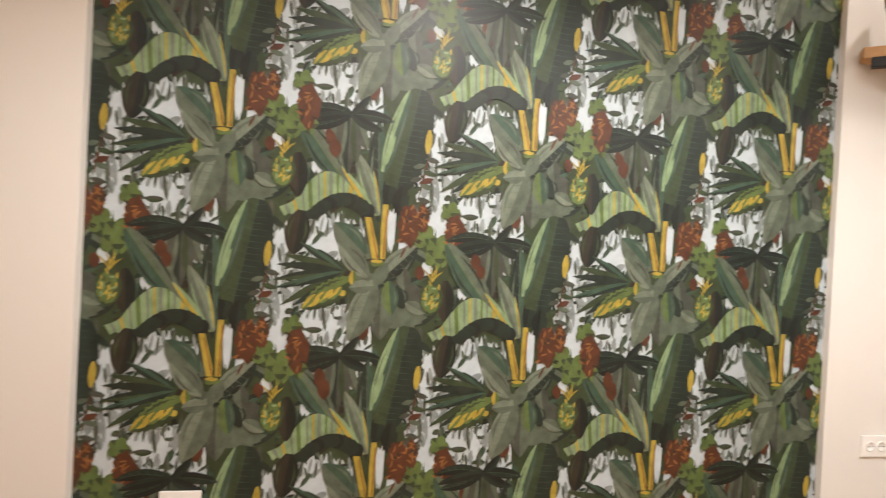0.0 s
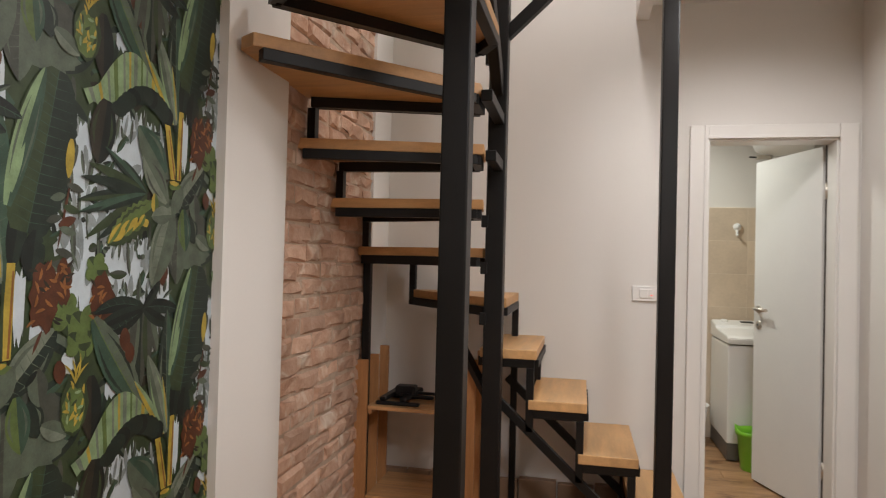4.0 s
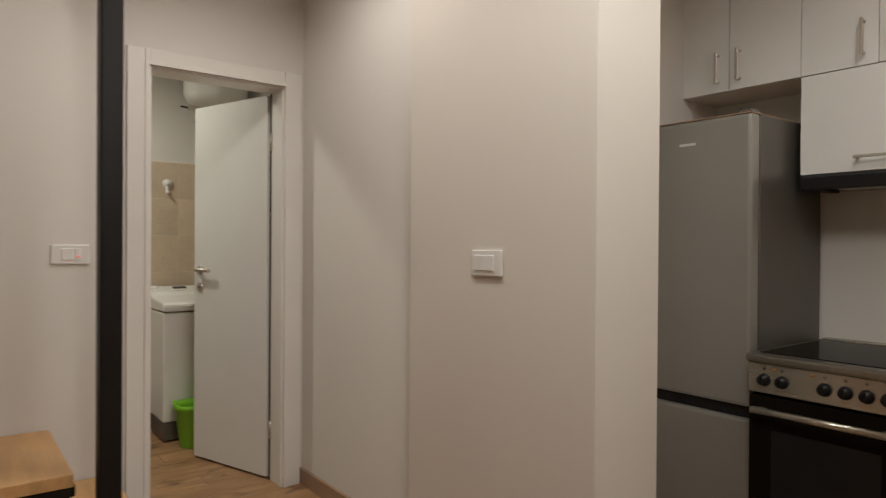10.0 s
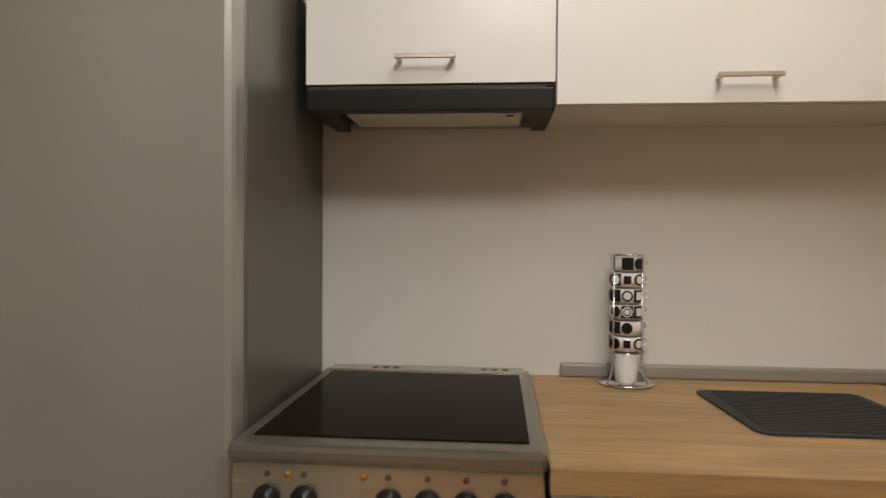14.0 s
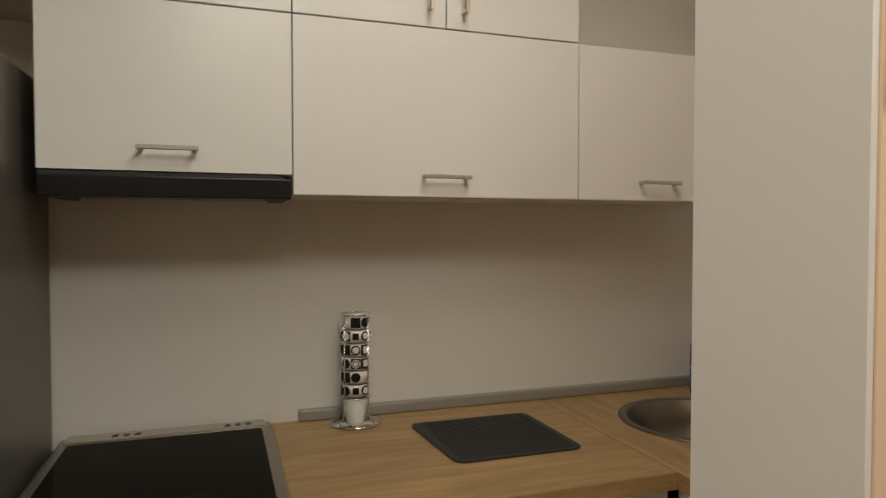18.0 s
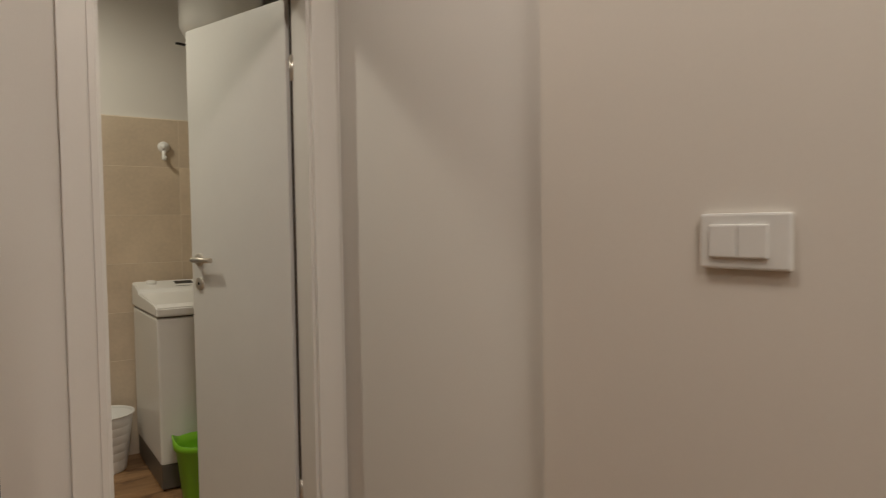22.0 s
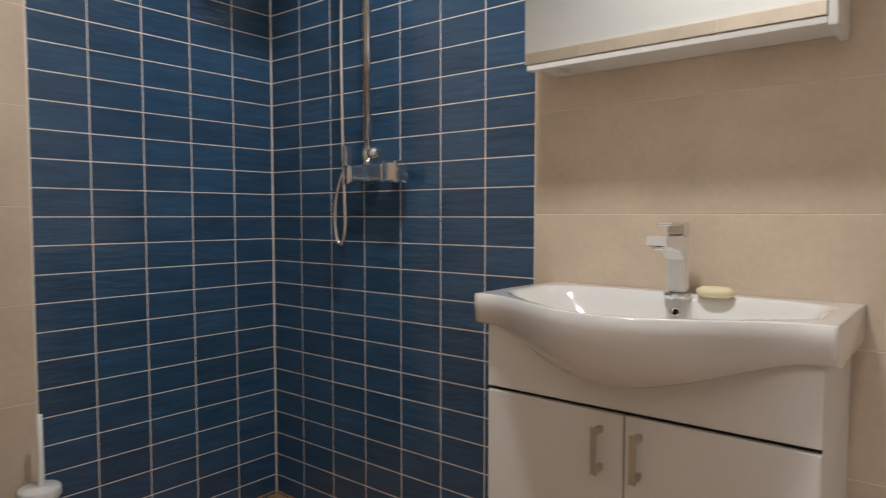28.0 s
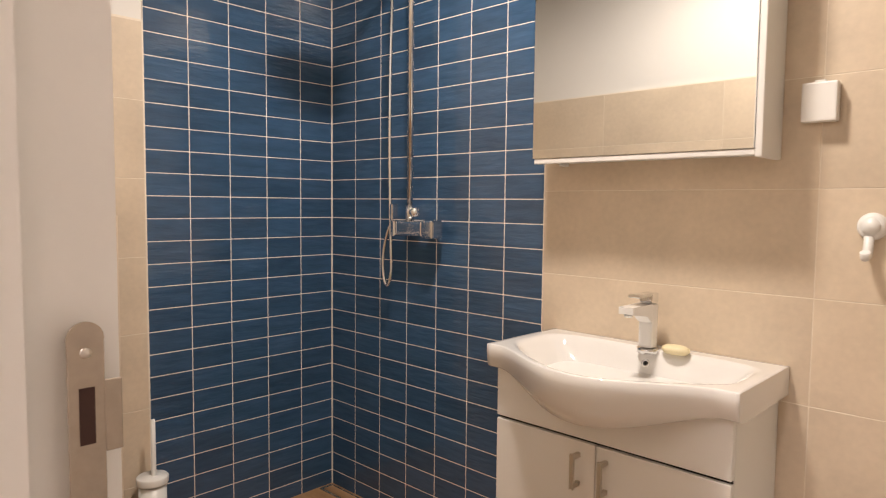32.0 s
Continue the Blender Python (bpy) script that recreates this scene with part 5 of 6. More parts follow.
# ---- wallpaper ----
# A printed banana-leaf pattern: a half-drop repeat, every shape a thin sheet laid on the one below.
COLORS = [("paper_pale", (0.45, 0.515, 0.55)), ("paper_dark", (0.008, 0.012, 0.010)), ("leaf_dark", (0.014, 0.023, 0.017)),
          ("leaf_teal", (0.036, 0.07, 0.046)), ("leaf_grey", (0.080, 0.102, 0.073)), ("leaf_green", (0.085, 0.125, 0.036)),
          ("leaf_light", (0.18, 0.26, 0.135)), ("leaf_yellow", (0.33, 0.25, 0.036)), ("rust", (0.072, 0.025, 0.011)),
          ("rust_light", (0.20, 0.085, 0.024)), ("leaf_olive", (0.032, 0.048, 0.021)), ("leaf_grey_light", (0.135, 0.160, 0.120)),
          ("shade", (0.050, 0.056, 0.044)), ("brown", (0.024, 0.021, 0.014)), ("mist", (0.21, 0.24, 0.24))]
PAPER = {n: material("print_" + n, c, 0.44, var=0.10 if n == "paper_pale" else 0.34, scale=26, bump=0.03, grain=220) for n, c in COLORS}
for paper in PAPER.values():
    paper.node_tree.nodes["Principled BSDF"].inputs["Specular IOR Level"].default_value = 0.42
INDEX = {n: i for i, (n, c) in enumerate(COLORS)}
U0, V0, CU, CV = -3.742, 1.12, 0.551, 0.865
KU, KV = 0.00148, 0.00165
verts, faces, slots = [], [], []
layer = [0]


def patch(points, color, level=False):
    """One flat shape; level lays it no higher than the one before."""
    layer[0] += 0 if level else 1
    h = XL + 0.0006 + 0.0000018 * layer[0]
    n = len(verts)
    verts.extend((h, u, v) for u, v in points)
    faces.append(tuple(range(n, n + len(points))))
    slots.append(INDEX[color])


def blade(u, v, length, width, angle, color, edge=None, bend=0.0, saw=0.0, rib=None, n=14, r=random.Random(1), streak=None, sharp=0.75, flat=False):
    """A leaf from its foot at (u, v): two halves along a bent midrib, with streaks and side veins."""
    a = radians(angle)
    mid, left, right = [], [], []
    for k in range(n + 1):
        t = k / n
        aa = a + bend * t
        p = (u + length * t * math.cos(a + bend * t * 0.5), v + length * t * math.sin(a + bend * t * 0.5))
        w = width * 0.5 * math.sin(math.pi * min(1, t * 0.94 + 0.05)) ** sharp
        nx, ny = -math.sin(aa), math.cos(aa)
        wl = w * (1 - saw * (k % 2) * r.uniform(0.5, 1))
        wr = w * (1 - saw * ((k + 1) % 2) * r.uniform(0.5, 1))
        mid.append(p)
        left.append((p[0] + nx * wl, p[1] + ny * wl))
        right.append((p[0] - nx * wr, p[1] - ny * wr))
    patch(right + mid[::-1], color, flat)
    patch(mid + left[::-1], edge or color, True)
    if streak:
        for side, f, c in ((left, 0.55, streak), (right, 0.6, streak)):
            a0, b0 = n // 5, n - max(2, n // 5)
            inner = [(m[0] + (q[0] - m[0]) * f, m[1] + (q[1] - m[1]) * f) for m, q in zip(mid, side)][a0:b0]
            outer = [(m[0] + (q[0] - m[0]) * (f + 0.22 * math.sin(math.pi * k / max(1, len(inner) - 1))), m[1] + (q[1] - m[1]) * (f + 0.22 * math.sin(math.pi * k / max(1, len(inner) - 1)))) for k, (m, q) in enumerate(list(zip(mid, side))[a0:b0])]
            patch(inner + outer[::-1], c, side is right)
    if rib:
        for k in range(2, n - 1, 2):
            q = mid[k]
            for side in (left, right):
                e = side[min(n, k + 1)]
                e = (q[0] + (e[0] - q[0]) * 0.92, q[1] + (e[1] - q[1]) * 0.92)
                patch([q, (q[0] + 0.0011, q[1] + 0.0018), e], rib, k > 2 or side is right)
        patch([(p[0] - 0.0011, p[1] - 0.0008) for p in mid] + [(p[0] + 0.0011, p[1] + 0.0008) for p in mid[::-1]], rib, True)


def blob(u, v, ru, rv, color, n=16, rough=0.15, r=random.Random(3)):
    patch([(u + ru * math.cos(2 * math.pi * k / n) * r.uniform(1 - rough, 1 + rough), v + rv * math.sin(2 * math.pi * k / n) * r.uniform(1 - rough, 1 + rough)) for k in range(n)], color)


class Motif:
    """One repeat, drawn in stages; offsets count from the foot of the yellow stem, right and down, in print units."""

    GAPS = ((-100, 232, 190, 130), (-125, -38, 170, 105), (-200, -10, 120, 110), (-215, 150, 140, 150), (-118, 165, 120, 125), (-150, 215, 130, 80), (112, -215, 120, 110), (135, -165, 110, 110), (27, -65, 18, 90), (62, -35, 30, 70), (-30, 185, 40, 90), (170, -240, 80, 90), (185, -180, 80, 90), (120, 20, 26, 30), (215, 70, 26, 30), (-90, 120, 60, 30))

    def __init__(self, u, v):
        self.u, self.v = u, v

    def at(self, dx, dy):
        return self.u + dx * KU, self.v - dy * KV

    def leaf(self, foot, tip, width, color, edge=None, **more):
        (ax, ay), (bx, by) = self.at(*foot), self.at(*tip)
        blade(ax, ay, math.hypot(bx - ax, by - ay), width * KU, math.degrees(math.atan2(by - ay, bx - ax)), color, edge, **more)

    def spot(self, dx, dy, rx, ry, color, **more):
        x, y = self.at(dx, dy)
        blob(x, y, rx * KU, ry * KV, color, **more)

    def behind(self, r):
        tones = ("leaf_olive", "shade", "leaf_dark", "leaf_grey", "brown", "leaf_olive", "leaf_dark", "leaf_teal")
        for k in range(70):
            dx, dy = r.uniform(-260, 120), r.uniform(-300, 260)
            a = r.uniform(0, 6.28)
            self.leaf((dx, dy), (dx + 85 * math.cos(a), dy + 85 * math.sin(a)), r.uniform(20, 46), tones[k % 8], tones[(k * 3 + 1) % 8], n=8, bend=r.uniform(-0.4, 0.4))

    def gaps(self, r):
        for dx, dy, w, h in self.GAPS:
            n = max(5, int(w / 5))
            top, low = [], []
            for k in range(n + 1):
                x = dx - w / 2 + w * k / n
                full = 0.35 + 0.65 * math.sin(math.pi * (k + 0.5) / (n + 1)) ** 0.6
                top.append(self.at(x + r.uniform(-2, 2), dy - h * 0.56 * full * (r.uniform(0.85, 1.2) if k % 2 else r.uniform(0.5, 0.85))))
                low.append(self.at(x + r.uniform(-2, 2), dy + h * 0.58 * full * (r.uniform(0.85, 1.25) if k % 2 else r.uniform(0.45, 0.85))))
            patch(top + low[::-1], "paper_pale")

    def middle(self, r):
        for k in range(12):
            x = -190 + 11 * k + r.uniform(-5, 5)
            self.leaf((x, 92 + r.uniform(-14, 14)), (x + r.uniform(-8, 8), 150 + r.uniform(-26, 40)), r.uniform(8, 17), ("leaf_dark", "leaf_olive", "paper_dark", "shade")[k % 4], n=6)
        self.spot(85, 92, 44, 34, "shade", n=26, rough=0.22, r=r)
        self.spot(60, 128, 60, 26, "leaf_grey", n=26, rough=0.24, r=r)
        self.spot(160, 60, 36, 40, "leaf_olive", n=26, rough=0.3, r=r)
        self.spot(-20, -190, 40, 50, "leaf_olive", n=26, rough=0.3, r=r)
        self.leaf((-110, 100), (-50, 220), 14, "shade", "brown", n=8)

    def scraps(self, r):
        # leaf tips that reach in from the rim of each gap, and a few twigs
        tones = ("leaf_dark", "leaf_olive", "leaf_grey", "leaf_teal", "shade", "paper_dark", "leaf_olive")
        for dx, dy, w, h in self.GAPS:
            if w < 60:
                continue
            for k in range(2):
                x, y, a = dx + r.uniform(-0.36, 0.36) * w, dy + r.uniform(-0.3, 0.3) * h, r.uniform(3.6, 5.8)
                self.leaf((x, y), (x + 34 * math.cos(a), y - 34 * math.sin(a)), r.uniform(13, 22), "mist", "mist", n=7, bend=r.uniform(-0.4, 0.4), sharp=0.6)
            for k in range(int((w + h) / 24)):
                a = r.uniform(0, 6.28)
                reach = r.uniform(0.55, 1.05)
                x0, y0 = dx + 0.62 * w * math.cos(a), dy + 0.62 * h * math.sin(a)
                x1, y1 = dx + 0.5 * reach * w * math.cos(a + r.uniform(-0.3, 0.3)), dy + 0.5 * reach * h * math.sin(a + r.uniform(-0.3, 0.3))
                self.leaf((x0, y0), (x1, y1), r.uniform(7, 16), tones[k % 7], tones[(k + 2) % 7], n=7, bend=r.uniform(-0.5, 0.5))
            for k in range(int(w / 15)):
                x, top, drop = dx + w * (-0.46 + 0.92 * (k + r.random()) / int(w / 15)), dy - h * r.uniform(0.38, 0.56), h * r.uniform(0.15, 0.42)
                self.leaf((x, top), (x + r.uniform(-9, 9), top + drop), r.uniform(6, 12), ("mist", "leaf_grey", "mist", "shade")[k % 4], ("mist", "shade", "mist", "leaf_grey")[k % 4], n=6, sharp=0.6)
            for k in range(1):
                x, y = dx + r.uniform(-0.3, 0.3) * w, dy + r.uniform(-0.3, 0.3) * h
                self.leaf((x, y + 14), (x + r.uniform(-12, 12), y - 16), 4, "leaf_grey", n=5, bend=0.4)

    def front(self, r):
        # slanting broad leaf, grey leaf below it
        self.leaf((-205, -300), (-88, -140), 66, "leaf_teal", "leaf_grey", bend=0.12, saw=0.06, rib="leaf_green", streak="leaf_dark", n=22)
        self.leaf((-35, -5), (-112, -72), 62, "leaf_teal", "leaf_grey", rib="leaf_grey", streak="leaf_grey")
        self.leaf((-25, 42), (-98, -28), 50, "leaf_grey", "leaf_grey_light", streak="shade")
        # rust scraps
        for dx, dy, q in ((-132, -262, 18), (-118, -240, 16), (252, 30, 20), (-35, 160, 22), (240, 8, 16), (100, 30, 16)):
            self.leaf((dx, dy - q), (dx + 4, dy + q), q * 1.5, "rust", "rust", n=9)
        # trunk leaves
        self.leaf((-2, -80), (-28, -300), 52, "leaf_teal", "leaf_dark", bend=-0.1, rib="leaf_grey", streak="leaf_grey", n=20)
        self.leaf((10, -110), (26, -210), 34, "leaf_dark", "paper_dark")
        self.leaf((-8, -92), (-62, -232), 42, "leaf_grey_light", "leaf_grey", bend=0.08, streak="leaf_light")
        self.leaf((-14, -92), (-96, -198), 18, "leaf_light", "leaf_yellow", bend=0.1)
        self.leaf((-6, -100), (-24, -190), 9, "leaf_yellow", "leaf_light")
        # great dark banana leaf with a pale rolled edge
        self.leaf((34, -156), (88, -374), 116, "leaf_dark", "leaf_olive", bend=0.05, saw=0.07, rib="leaf_teal", n=34, sharp=0.38)
        self.leaf((0, -188), (46, -374), 36, "leaf_teal", "leaf_light", bend=-0.1, streak="leaf_grey", n=22, sharp=0.6)
        self.leaf((6, -205), (22, -270), 10, "leaf_light", "leaf_light", bend=-0.1)
        self.leaf((50, -160), (42, -95), 42, "paper_dark", "leaf_dark")
        # drooping striped leaf
        u, v = self.u, self.v

        def stripe_top(t):
            return (u - 0.09 - 0.27 * t, v + 0.225 + 0.085 * math.sin(math.pi * min(1, t * 1.2)) - 0.06 * t * t)

        def stripe_low(t):
            return (u - 0.09 - 0.25 * t, v + 0.222 - 0.04 * math.sin(math.pi * t) - 0.085 * t * t + 0.006 * math.cos(t * 40))
        ts = [k / 16 for k in range(17)]
        patch([stripe_top(t) for t in ts] + [stripe_low(t) for t in ts[::-1]], "leaf_light")
        for k, t in enumerate((0.06, 0.17, 0.25, 0.33, 0.42, 0.50, 0.60, 0.70, 0.80, 0.9)):
            wide = 0.05 if k % 3 == 0 else 0.028
            patch([stripe_top(t), stripe_top(t + wide), stripe_low(t + wide + 0.01), stripe_low(t + 0.01)], ("leaf_yellow", "leaf_grey_light", "leaf_green", "leaf_grey_light")[k % 4])
        # dark hooked leaf and the brown one hanging behind it
        self.leaf((-190, -95), (-206, 0), 58, "brown", "paper_dark", n=12, streak="leaf_olive", sharp=0.6)
        for k in range(12):
            t = k / 11
            self.spot(-34 - 128 * t, -84 - 42 * math.sin(math.pi * (0.12 + 0.8 * t)) + 6 * t, 19, 19 - 7 * t, "leaf_dark" if k % 4 else "paper_dark", n=12, rough=0.06, r=r)
        # yellow stem
        for (ax, ay), (bx, by), w, c in (((6, 2), (10, -118), 17, "leaf_yellow"), ((-8, 2), (-32, -88), 19, "leaf_yellow"), ((10, 0), (14, -108), 4, "rust_light"), ((-5, 0), (-26, -80), 4, "rust_light"), ((-1, 2), (-2, -96), 5, "leaf_olive")):
            (x0, y0), (x1, y1), h = self.at(ax, ay), self.at(bx, by), w * KU / 2
            patch([(x0 - h, y0), (x0 + h, y0), (x1 + h * 0.8, y1), (x1 - h * 0.8, y1)], c)
        # palm fingers at its foot
        for k, (tx, ty) in enumerate(((-150, -12), (-190, -28), (-222, -10), (-240, 12), (-250, 40), (-244, 74), (-232, 104), (-196, 118), (-170, 92), (-205, 60), (-150, 112))):
            self.leaf((-84, 34), (tx, ty), 19, ("leaf_dark", "leaf_teal", "leaf_olive", "leaf_dark")[k % 4], ("leaf_olive", "leaf_dark")[k % 2], bend=r.uniform(-0.25, 0.25), n=10)
        self.leaf((-55, 46), (-180, 116), 62, "leaf_green", "leaf_olive", saw=0.22, n=18, streak="leaf_olive")
        for k in range(8):
            t = k / 7
            self.leaf((-78 - 70 * t, 76 + 20 * t - 12 * (k % 2)), (-92 - 86 * t, 84 + 32 * t), 15, "leaf_yellow", "leaf_green" if k % 3 else "leaf_yellow", n=6)
        self.leaf((-62, 30), (-60, 66), 22, "leaf_yellow", "leaf_green", saw=0.2)
        # grey leaves
        for foot, tip, w, c, e in (((10, 70), (8, 180), 60, "shade", "leaf_grey"), ((-10, 50), (-58, 186), 66, "leaf_grey_light", "leaf_grey"), ((48, 60), (62, 110), 40, "leaf_dark", "leaf_dark"), ((2, 50), (98, -26), 60, "leaf_dark", "leaf_grey_light"), ((60, 20), (64, 70), 36, "leaf_grey", "shade"), ((-8, 60), (20, 10), 34, "leaf_grey", "leaf_grey"), ((26, 50), (34, 124), 42, "leaf_green", "leaf_teal"), ((70, 96), (120, 118), 30, "leaf_grey_light", "leaf_grey"), ((-12, 62), (-70, 66), 34, "leaf_grey_light", "leaf_grey")):
            self.leaf(foot, tip, w, c, e, bend=r.uniform(-0.12, 0.12), rib="leaf_grey" if w > 45 else None, streak="leaf_grey" if w > 38 else None, n=16)
        self.spot(-4, 11, 18, 9, "leaf_green", n=14, rough=0.25, r=r)
        self.spot(-6, 8, 13, 4, "leaf_yellow", n=12, rough=0.3, r=r)
        self.leaf((60, 22), (40, 40), 10, "paper_dark")
        # grape leaves
        for dx, dy, q in ((112, -48, 30), (152, -22, 38), (172, -108, 26), (138, -4, 26), (186, -20, 26)):
            for k in range(5):
                a = 1.2 + 1.2566 * k + 0.3 * r.random()
                self.leaf((dx, dy), (dx + q * math.cos(a), dy + q * math.sin(a)), q * 0.95, "leaf_green" if k % 2 else "leaf_olive", "leaf_green", n=8, sharp=0.5)
        # rust clusters
        for dx, dy, rx, ry in ((70, -75, 27, 46), (104, -92, 15, 30), (186, -56, 27, 44)):
            self.spot(dx, dy, rx, ry, "rust", n=22, rough=0.2, r=r)
            for k in range(14):
                x, y, a = dx + r.uniform(-0.7, 0.7) * rx, dy + r.uniform(-0.75, 0.75) * ry, r.uniform(0, 6.28)
                self.leaf((x, y), (x + 17 * math.cos(a), y + 17 * math.sin(a)), 5, "rust_light" if k % 3 else "brown", n=5, bend=0.6)
        # dark little palm, its stalk and the grey leaves that hang under it
        for foot, tip, w, c in (((-112, 226), (-128, 300), 26, "leaf_grey"), ((-70, 226), (-44, 290), 28, "shade"), ((-86, 222), (-92, 344), 30, "leaf_dark"), ((-74, 224), (-66, 320), 26, "leaf_olive"), ((-98, 228), (-108, 318), 20, "shade"), ((-62, 190), (-58, 226), 30, "leaf_grey")):
            self.leaf(foot, tip, w, c, "shade" if c != "shade" else "leaf_grey", bend=r.uniform(-0.1, 0.1), n=12, sharp=0.55)
        for tip, w, bend in (((-196, 178), 27, 0.75), ((-178, 272), 27, -0.5), ((-200, 226), 22, 0.25), ((18, 206), 28, -0.42), ((-16, 262), 25, 0.45), ((-34, 180), 20, 0.3)):
            self.leaf((-84, 216), tip, w, "leaf_dark", "paper_dark", bend=bend, n=14, sharp=0.6, rib="leaf_teal" if w > 25 else None)
        # fruit
        self.leaf((168, 44), (172, 140), 46, "brown", "paper_dark", n=12)
        self.spot(134, 80, 29, 42, "leaf_olive", n=20, rough=0.06, r=r)
        self.spot(132, 86, 23, 32, "leaf_green", n=20, rough=0.1, r=r)
        for k in range(22):
            x, y, a = 134 + r.uniform(-20, 20), 76 + r.uniform(-26, 28), r.uniform(0, 6.28)
            self.leaf((x, y), (x + 14 * math.cos(a), y + 14 * math.sin(a)), 5, ("leaf_yellow", "leaf_yellow", "leaf_olive", "leaf_light")[k % 4], n=5, bend=0.7)
        for k in range(5):
            self.leaf((134, 50), (122 + 9 * k, 14 + 4 * (k % 2)), 4, "leaf_yellow", n=6, bend=0.7 * (-1) ** k)
        # hanging bud, its stalk and sprigs
        self.leaf((110, -288), (106, -234), 17, "leaf_yellow", "leaf_yellow", n=9, sharp=0.6)
        self.leaf((112, -236), (88, -130), 5, "rust", n=6)
        self.leaf((90, -168), (124, -180), 16, "rust", "rust", n=7)
        for k in range(7):
            self.leaf((104 - 3 * k, -225 + 15 * k), (104 - 3 * k + (34, -28)[k % 2], -232 + 15 * k + 14), 13, ("shade", "leaf_grey", "leaf_olive")[k % 3], n=7)
        self.leaf((66, -30), (50, 0), 6, "rust", n=5)


layer[0] = 0
patch([(-4.76, 0.0), (-1.88, 0.0), (-1.88, TOP), (-4.76, TOP)], "leaf_olive")
cells = [(i, j, Motif(U0 + CU * i, V0 + CV * (j + 0.5 * (i % 2)))) for i in range(-2, 5) for j in range(-2, 3)]
start = 1
for stage in ("behind", "middle", "gaps", "scraps", "front"):
    used = 0
    for i, j, motif in cells:
        layer[0] = start + ((i % 2) * 2 + j % 2) * {"behind": 71, "middle": 22, "gaps": 20, "scraps": 320, "front": 330}[stage]
        r = random.Random(11)
        {"behind": motif.behind, "gaps": motif.gaps, "middle": motif.middle, "scraps": motif.scraps, "front": motif.front}[stage](r)
        used = max(used, layer[0])
    start = used + 1
mesh = bpy.data.meshes.new("wallpaper")
inside = [(min(max(x, XL), XL + 0.02), min(max(u, -4.75), -1.884), min(max(v, 0.0), TOP - 0.001)) for x, u, v in verts]
mesh.from_pydata(inside, [], faces)
for name, c in COLORS:
    mesh.materials.append(PAPER[name])
mesh.polygons.foreach_set("material_index", slots)
tagged(new("wallpaper", mesh), "tropical banana-leaf wallpaper in greens, rust and yellow", "wallpaper", kind="structure")


# ---- pieces of the walls and floors ----
def piece_mesh(name, size, chamfer, mat, rough=0.0, seed=0):
    """A block from the origin with chamfered front edges; the front looks along +z of its own."""
    w, h, d = size
    r = random.Random(seed)
    c = chamfer
    j = lambda: r.uniform(-rough, rough)
    vs = [(0, 0, 0), (w, 0, 0), (w, h, 0), (0, h, 0), (0, 0, d - c), (w, 0, d - c), (w, h, d - c), (0, h, d - c),
          (c + j(), c + j(), d + j()), (w / 2, c + j(), d + j()), (w - c + j(), c + j(), d + j()), (w - c + j(), h - c + j(), d + j()), (w / 2, h - c + j(), d + j()), (c + j(), h - c + j(), d + j())]
    fs = [(0, 1, 5, 4), (1, 2, 6, 5), (2, 3, 7, 6), (3, 0, 4, 7), (4, 5, 10, 9, 8), (5, 6, 11, 10), (6, 7, 13, 12, 11), (7, 4, 8, 13), (8, 9, 12, 13), (9, 10, 11, 12)]
    m = bpy.data.meshes.new(name)
    m.from_pydata(vs, [], fs)
    m.materials.append(mat)
    return m


def place(name, mesh, parent, m):
    ob = new(name, mesh)
    ob.parent = parent
    ob.matrix_basis = Matrix.Translation(-BASES[parent.name]) @ m
    return ob


def facing(origin, right, up):
    right, up = Vector(right), Vector(up)
    out = right.cross(up)
    m = Matrix((right, up, out)).transposed().to_4x4()
    m.translation = origin
    return m


# blue tiles of the shower corner
TW, TH, CW, CH = 0.158, 0.0802, 0.1563, 0.0785
tile = piece_mesh("tile", (CW, CH, 0.008), 0.0016, BLUE)
shower_left = wall("wall_shower_left", [((-2.5165, 0.965, 0), (-2.5083, 1.757, BT - 0.001))], GROUT_W, "shower wall of glossy blue tiles with white grout")
shower_back = wall("wall_shower_back", [((-2.509, 1.7573, 0), (-1.397, 1.7765, BT - 0.001))], GROUT_W, "shower wall of glossy blue tiles with white grout")
for row in range(30):
    z = -0.018 + row * TH
    for k in range(5):
        place("tile", tile, shower_left, facing((-2.5155, 0.9665 + k * TW, z), (0, 1, 0), (0, 0, 1)))
    for k in range(7):
        place("tile", tile, shower_back, facing((-2.503 + k * TW, 1.7645, z), (1, 0, 0), (0, 0, 1)))

# beige tiles
back_tiles = wall("wall_beige_back", [((-1.397, 1.7556, 0), (0.432, 1.7765, 1.815))], GROUT, "bathroom wall of matt beige tiles")
left_tiles = wall("wall_beige_left", [((-2.5165, DEEP + 0.001, 0), (-2.5062, 0.965, 1.86))], GROUT, "bathroom wall of matt beige tiles")
box_wall = wall("wall_box", [((-2.5061, DEEP + 0.001, 0), (-2.401, 0.83, 1.199))], GROUT, "tiled box wall behind the toilet")
door_tiles = wall("wall_beige_door", [((-2.5, DEEP + 0.0005, 0), (-0.735, DEEP + 0.0104, 1.815)), ((0.105, DEEP + 0.0005, 0), (0.43, DEEP + 0.0104, 1.815))], GROUT, "bathroom wall of matt beige tiles beside the door")
right_tiles = wall("wall_beige_right", [((0.4216, DEEP + 0.011, 0), (0.4315, 1.757, 1.815))], GROUT, "bathroom wall of matt beige tiles")


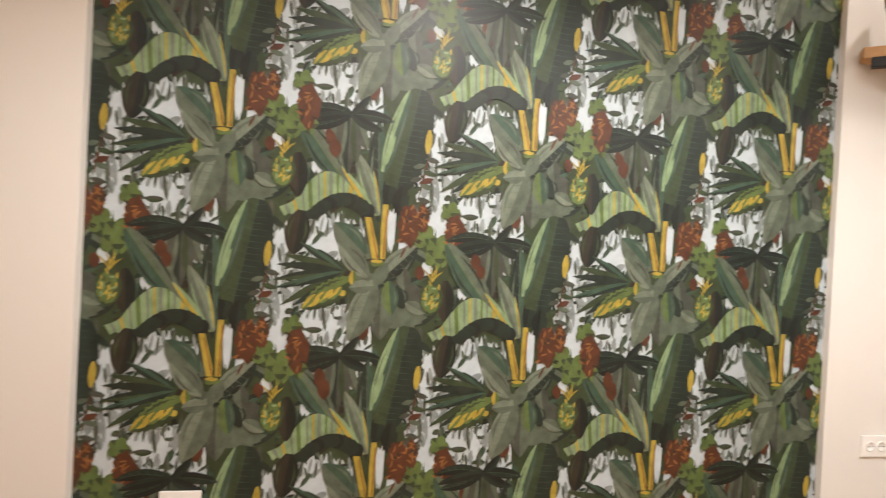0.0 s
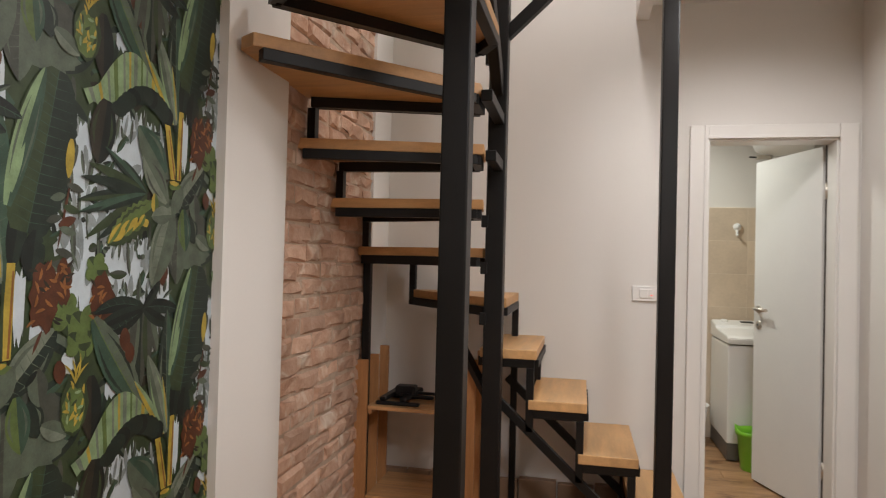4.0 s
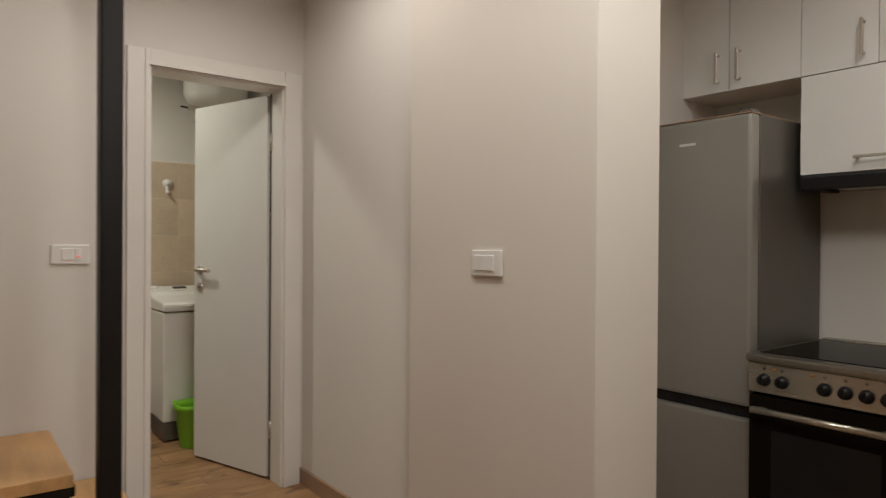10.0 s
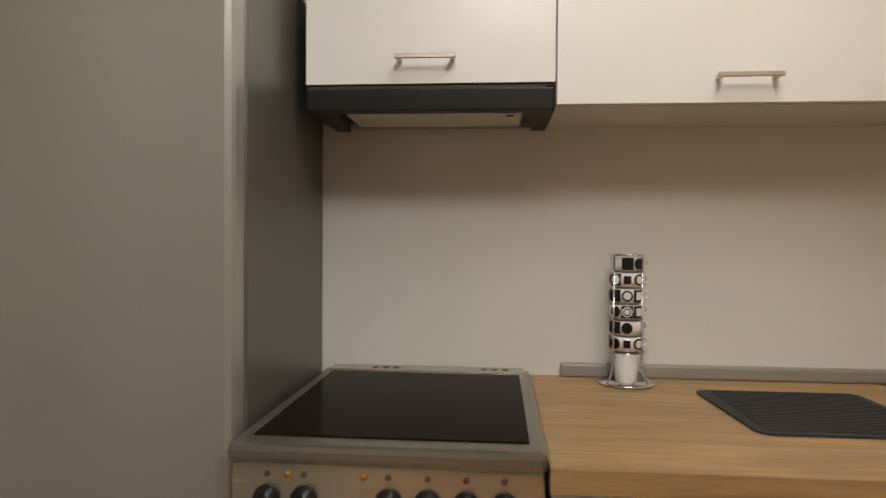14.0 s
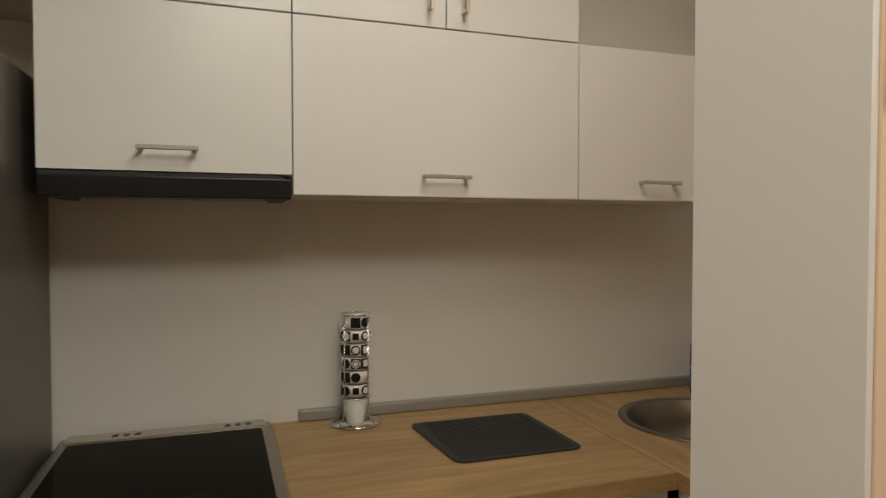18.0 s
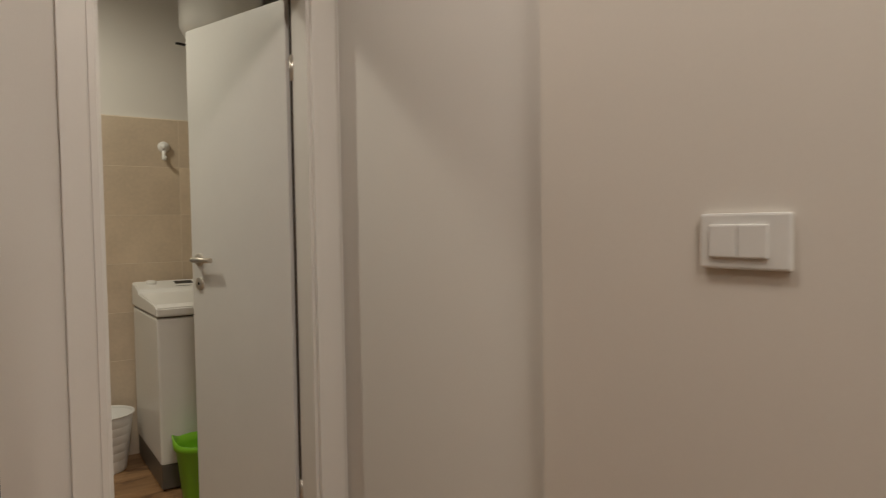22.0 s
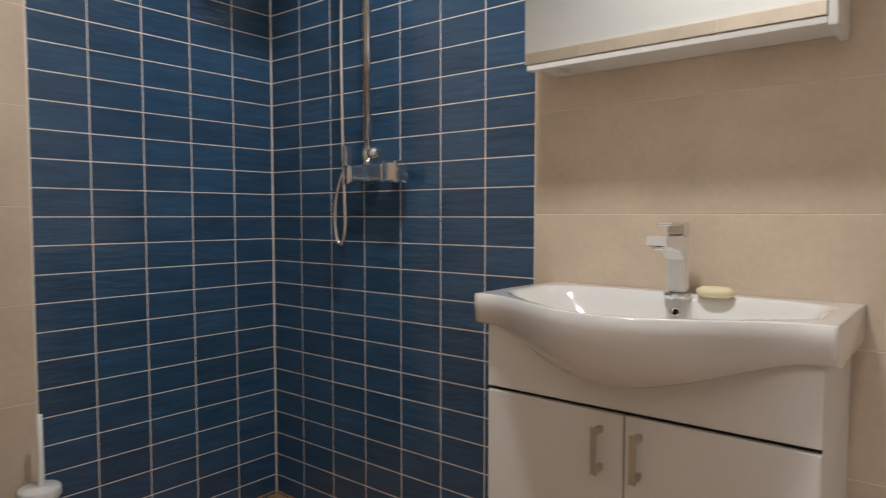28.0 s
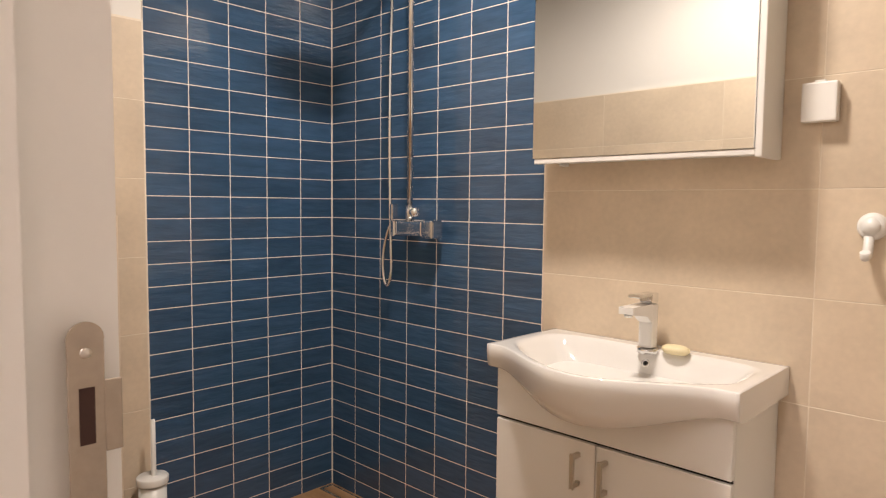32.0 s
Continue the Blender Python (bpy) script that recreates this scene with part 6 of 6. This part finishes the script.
def course(parent, at, right, widths, z0, z1, seed):
    x = 0.0
    for n, w in enumerate(widths):
        m = piece_mesh("tile", (w - 0.0022, z1 - z0 - 0.0024, 0.0076), 0.0006, BEIGE, 0.0, seed + n)
        place("tile", m, parent, facing(Vector(at) + Vector(right) * x + Vector((0, 0, z0)), right, (0, 0, 1)))
        x += w


JOINTS = [0.0, 0.254, 0.516, 0.772, 1.032, 1.291, 1.552, 1.812]
for z0, z1 in zip(JOINTS, JOINTS[1:]):
    course(back_tiles, (-1.3955, 1.7625, 0), (1, 0, 0), [0.7755, 0.60, 0.45], z0, z1, 1)
    course(right_tiles, (0.4285, 1.75, 0), (0, -1, 0), [0.6, 0.6, 0.36], z0, z1, 3)
    course(door_tiles, (-0.736, DEEP + 0.0035, 0), (-1, 0, 0), [0.6, 0.6, 0.56], z0, z1, 5)
LEFT = [0.0, 0.248, 0.516, 0.786, 1.053, 1.324, 1.59, 1.855]
for z0, z1 in zip(LEFT, LEFT[1:]):
    course(left_tiles, (-2.513, DEEP + 0.002, 0), (0, 1, 0), [0.018, 0.6, 0.163], z0, z1, 7)
BOX = [0.0, 0.222, 0.496, 0.772, 1.046, 1.198]
for z0, z1 in zip(BOX, BOX[1:]):
    course(box_wall, (-2.4078, DEEP + 0.002, 0), (0, 1, 0), [0.05, 0.6], z0, z1, 9)
    m = piece_mesh("tile", (0.1, z1 - z0 - 0.0025, 0.006), 0.001, BEIGE, 0.0, 2)
    place("tile", m, box_wall, facing((-2.405, 0.8275, z0), (-1, 0, 0), (0, 0, 1)))
place("tile", piece_mesh("tile", (0.645, 0.1, 0.006), 0.001, BEIGE), box_wall, Matrix.Translation((-2.5085, DEEP + 0.002, 1.1955)) @ facing((0, 0, 0), (0, 1, 0), (1, 0, 0)) @ Matrix.Diagonal((1, 1, -1, 1)))

# bricks
rng = random.Random(7)
z, row = 0.0, 0
while z < 3.05:
    h = rng.uniform(0.072, 0.084)
    y = -1.453 - (0.12 if row % 2 else 0.0)
    while y < -0.305:
        w = rng.uniform(0.19, 0.27) if rng.random() < 0.75 else rng.uniform(0.11, 0.15)
        a, b = max(y, -1.453), min(y + w - rng.uniform(0.002, 0.012), -0.302)
        if b - a > 0.03:
            m = piece_mesh("brick", (b - a, h - rng.uniform(0.002, 0.009), 0.025 + rng.uniform(-0.006, 0.005)), 0.013, BRICK, 0.008, rng.randrange(9999))
            place("brick", m, brick_wall, facing((XL - 0.030, a, z + rng.uniform(-0.004, 0.004)), (0, 1, 0), (0, 0, 1)) @ Matrix.Rotation(rng.uniform(-0.03, 0.03), 4, "Z"))
        y += w
    z += h
    row += 1

# floor planks
rng = random.Random(5)
PW = 0.158
lengths = {}
y, row = -6.38, 0
while y < 1.76:
    x = -2.62 - (row * 0.43) % 1.2
    while x < 1.6:
        a, b = max(x, -2.62), min(x + 1.2, 1.6)
        if b - a > 0.05:
            key = round(b - a, 3)
            if key not in lengths:
                lengths[key] = piece_mesh("plank", (key - 0.0015, PW - 0.0015, 0.008), 0.001, FLOOR)
            place("plank", lengths[key], floor, Matrix.Translation((a, y, -0.008)))
        x += 1.2
    y += PW
    row += 1
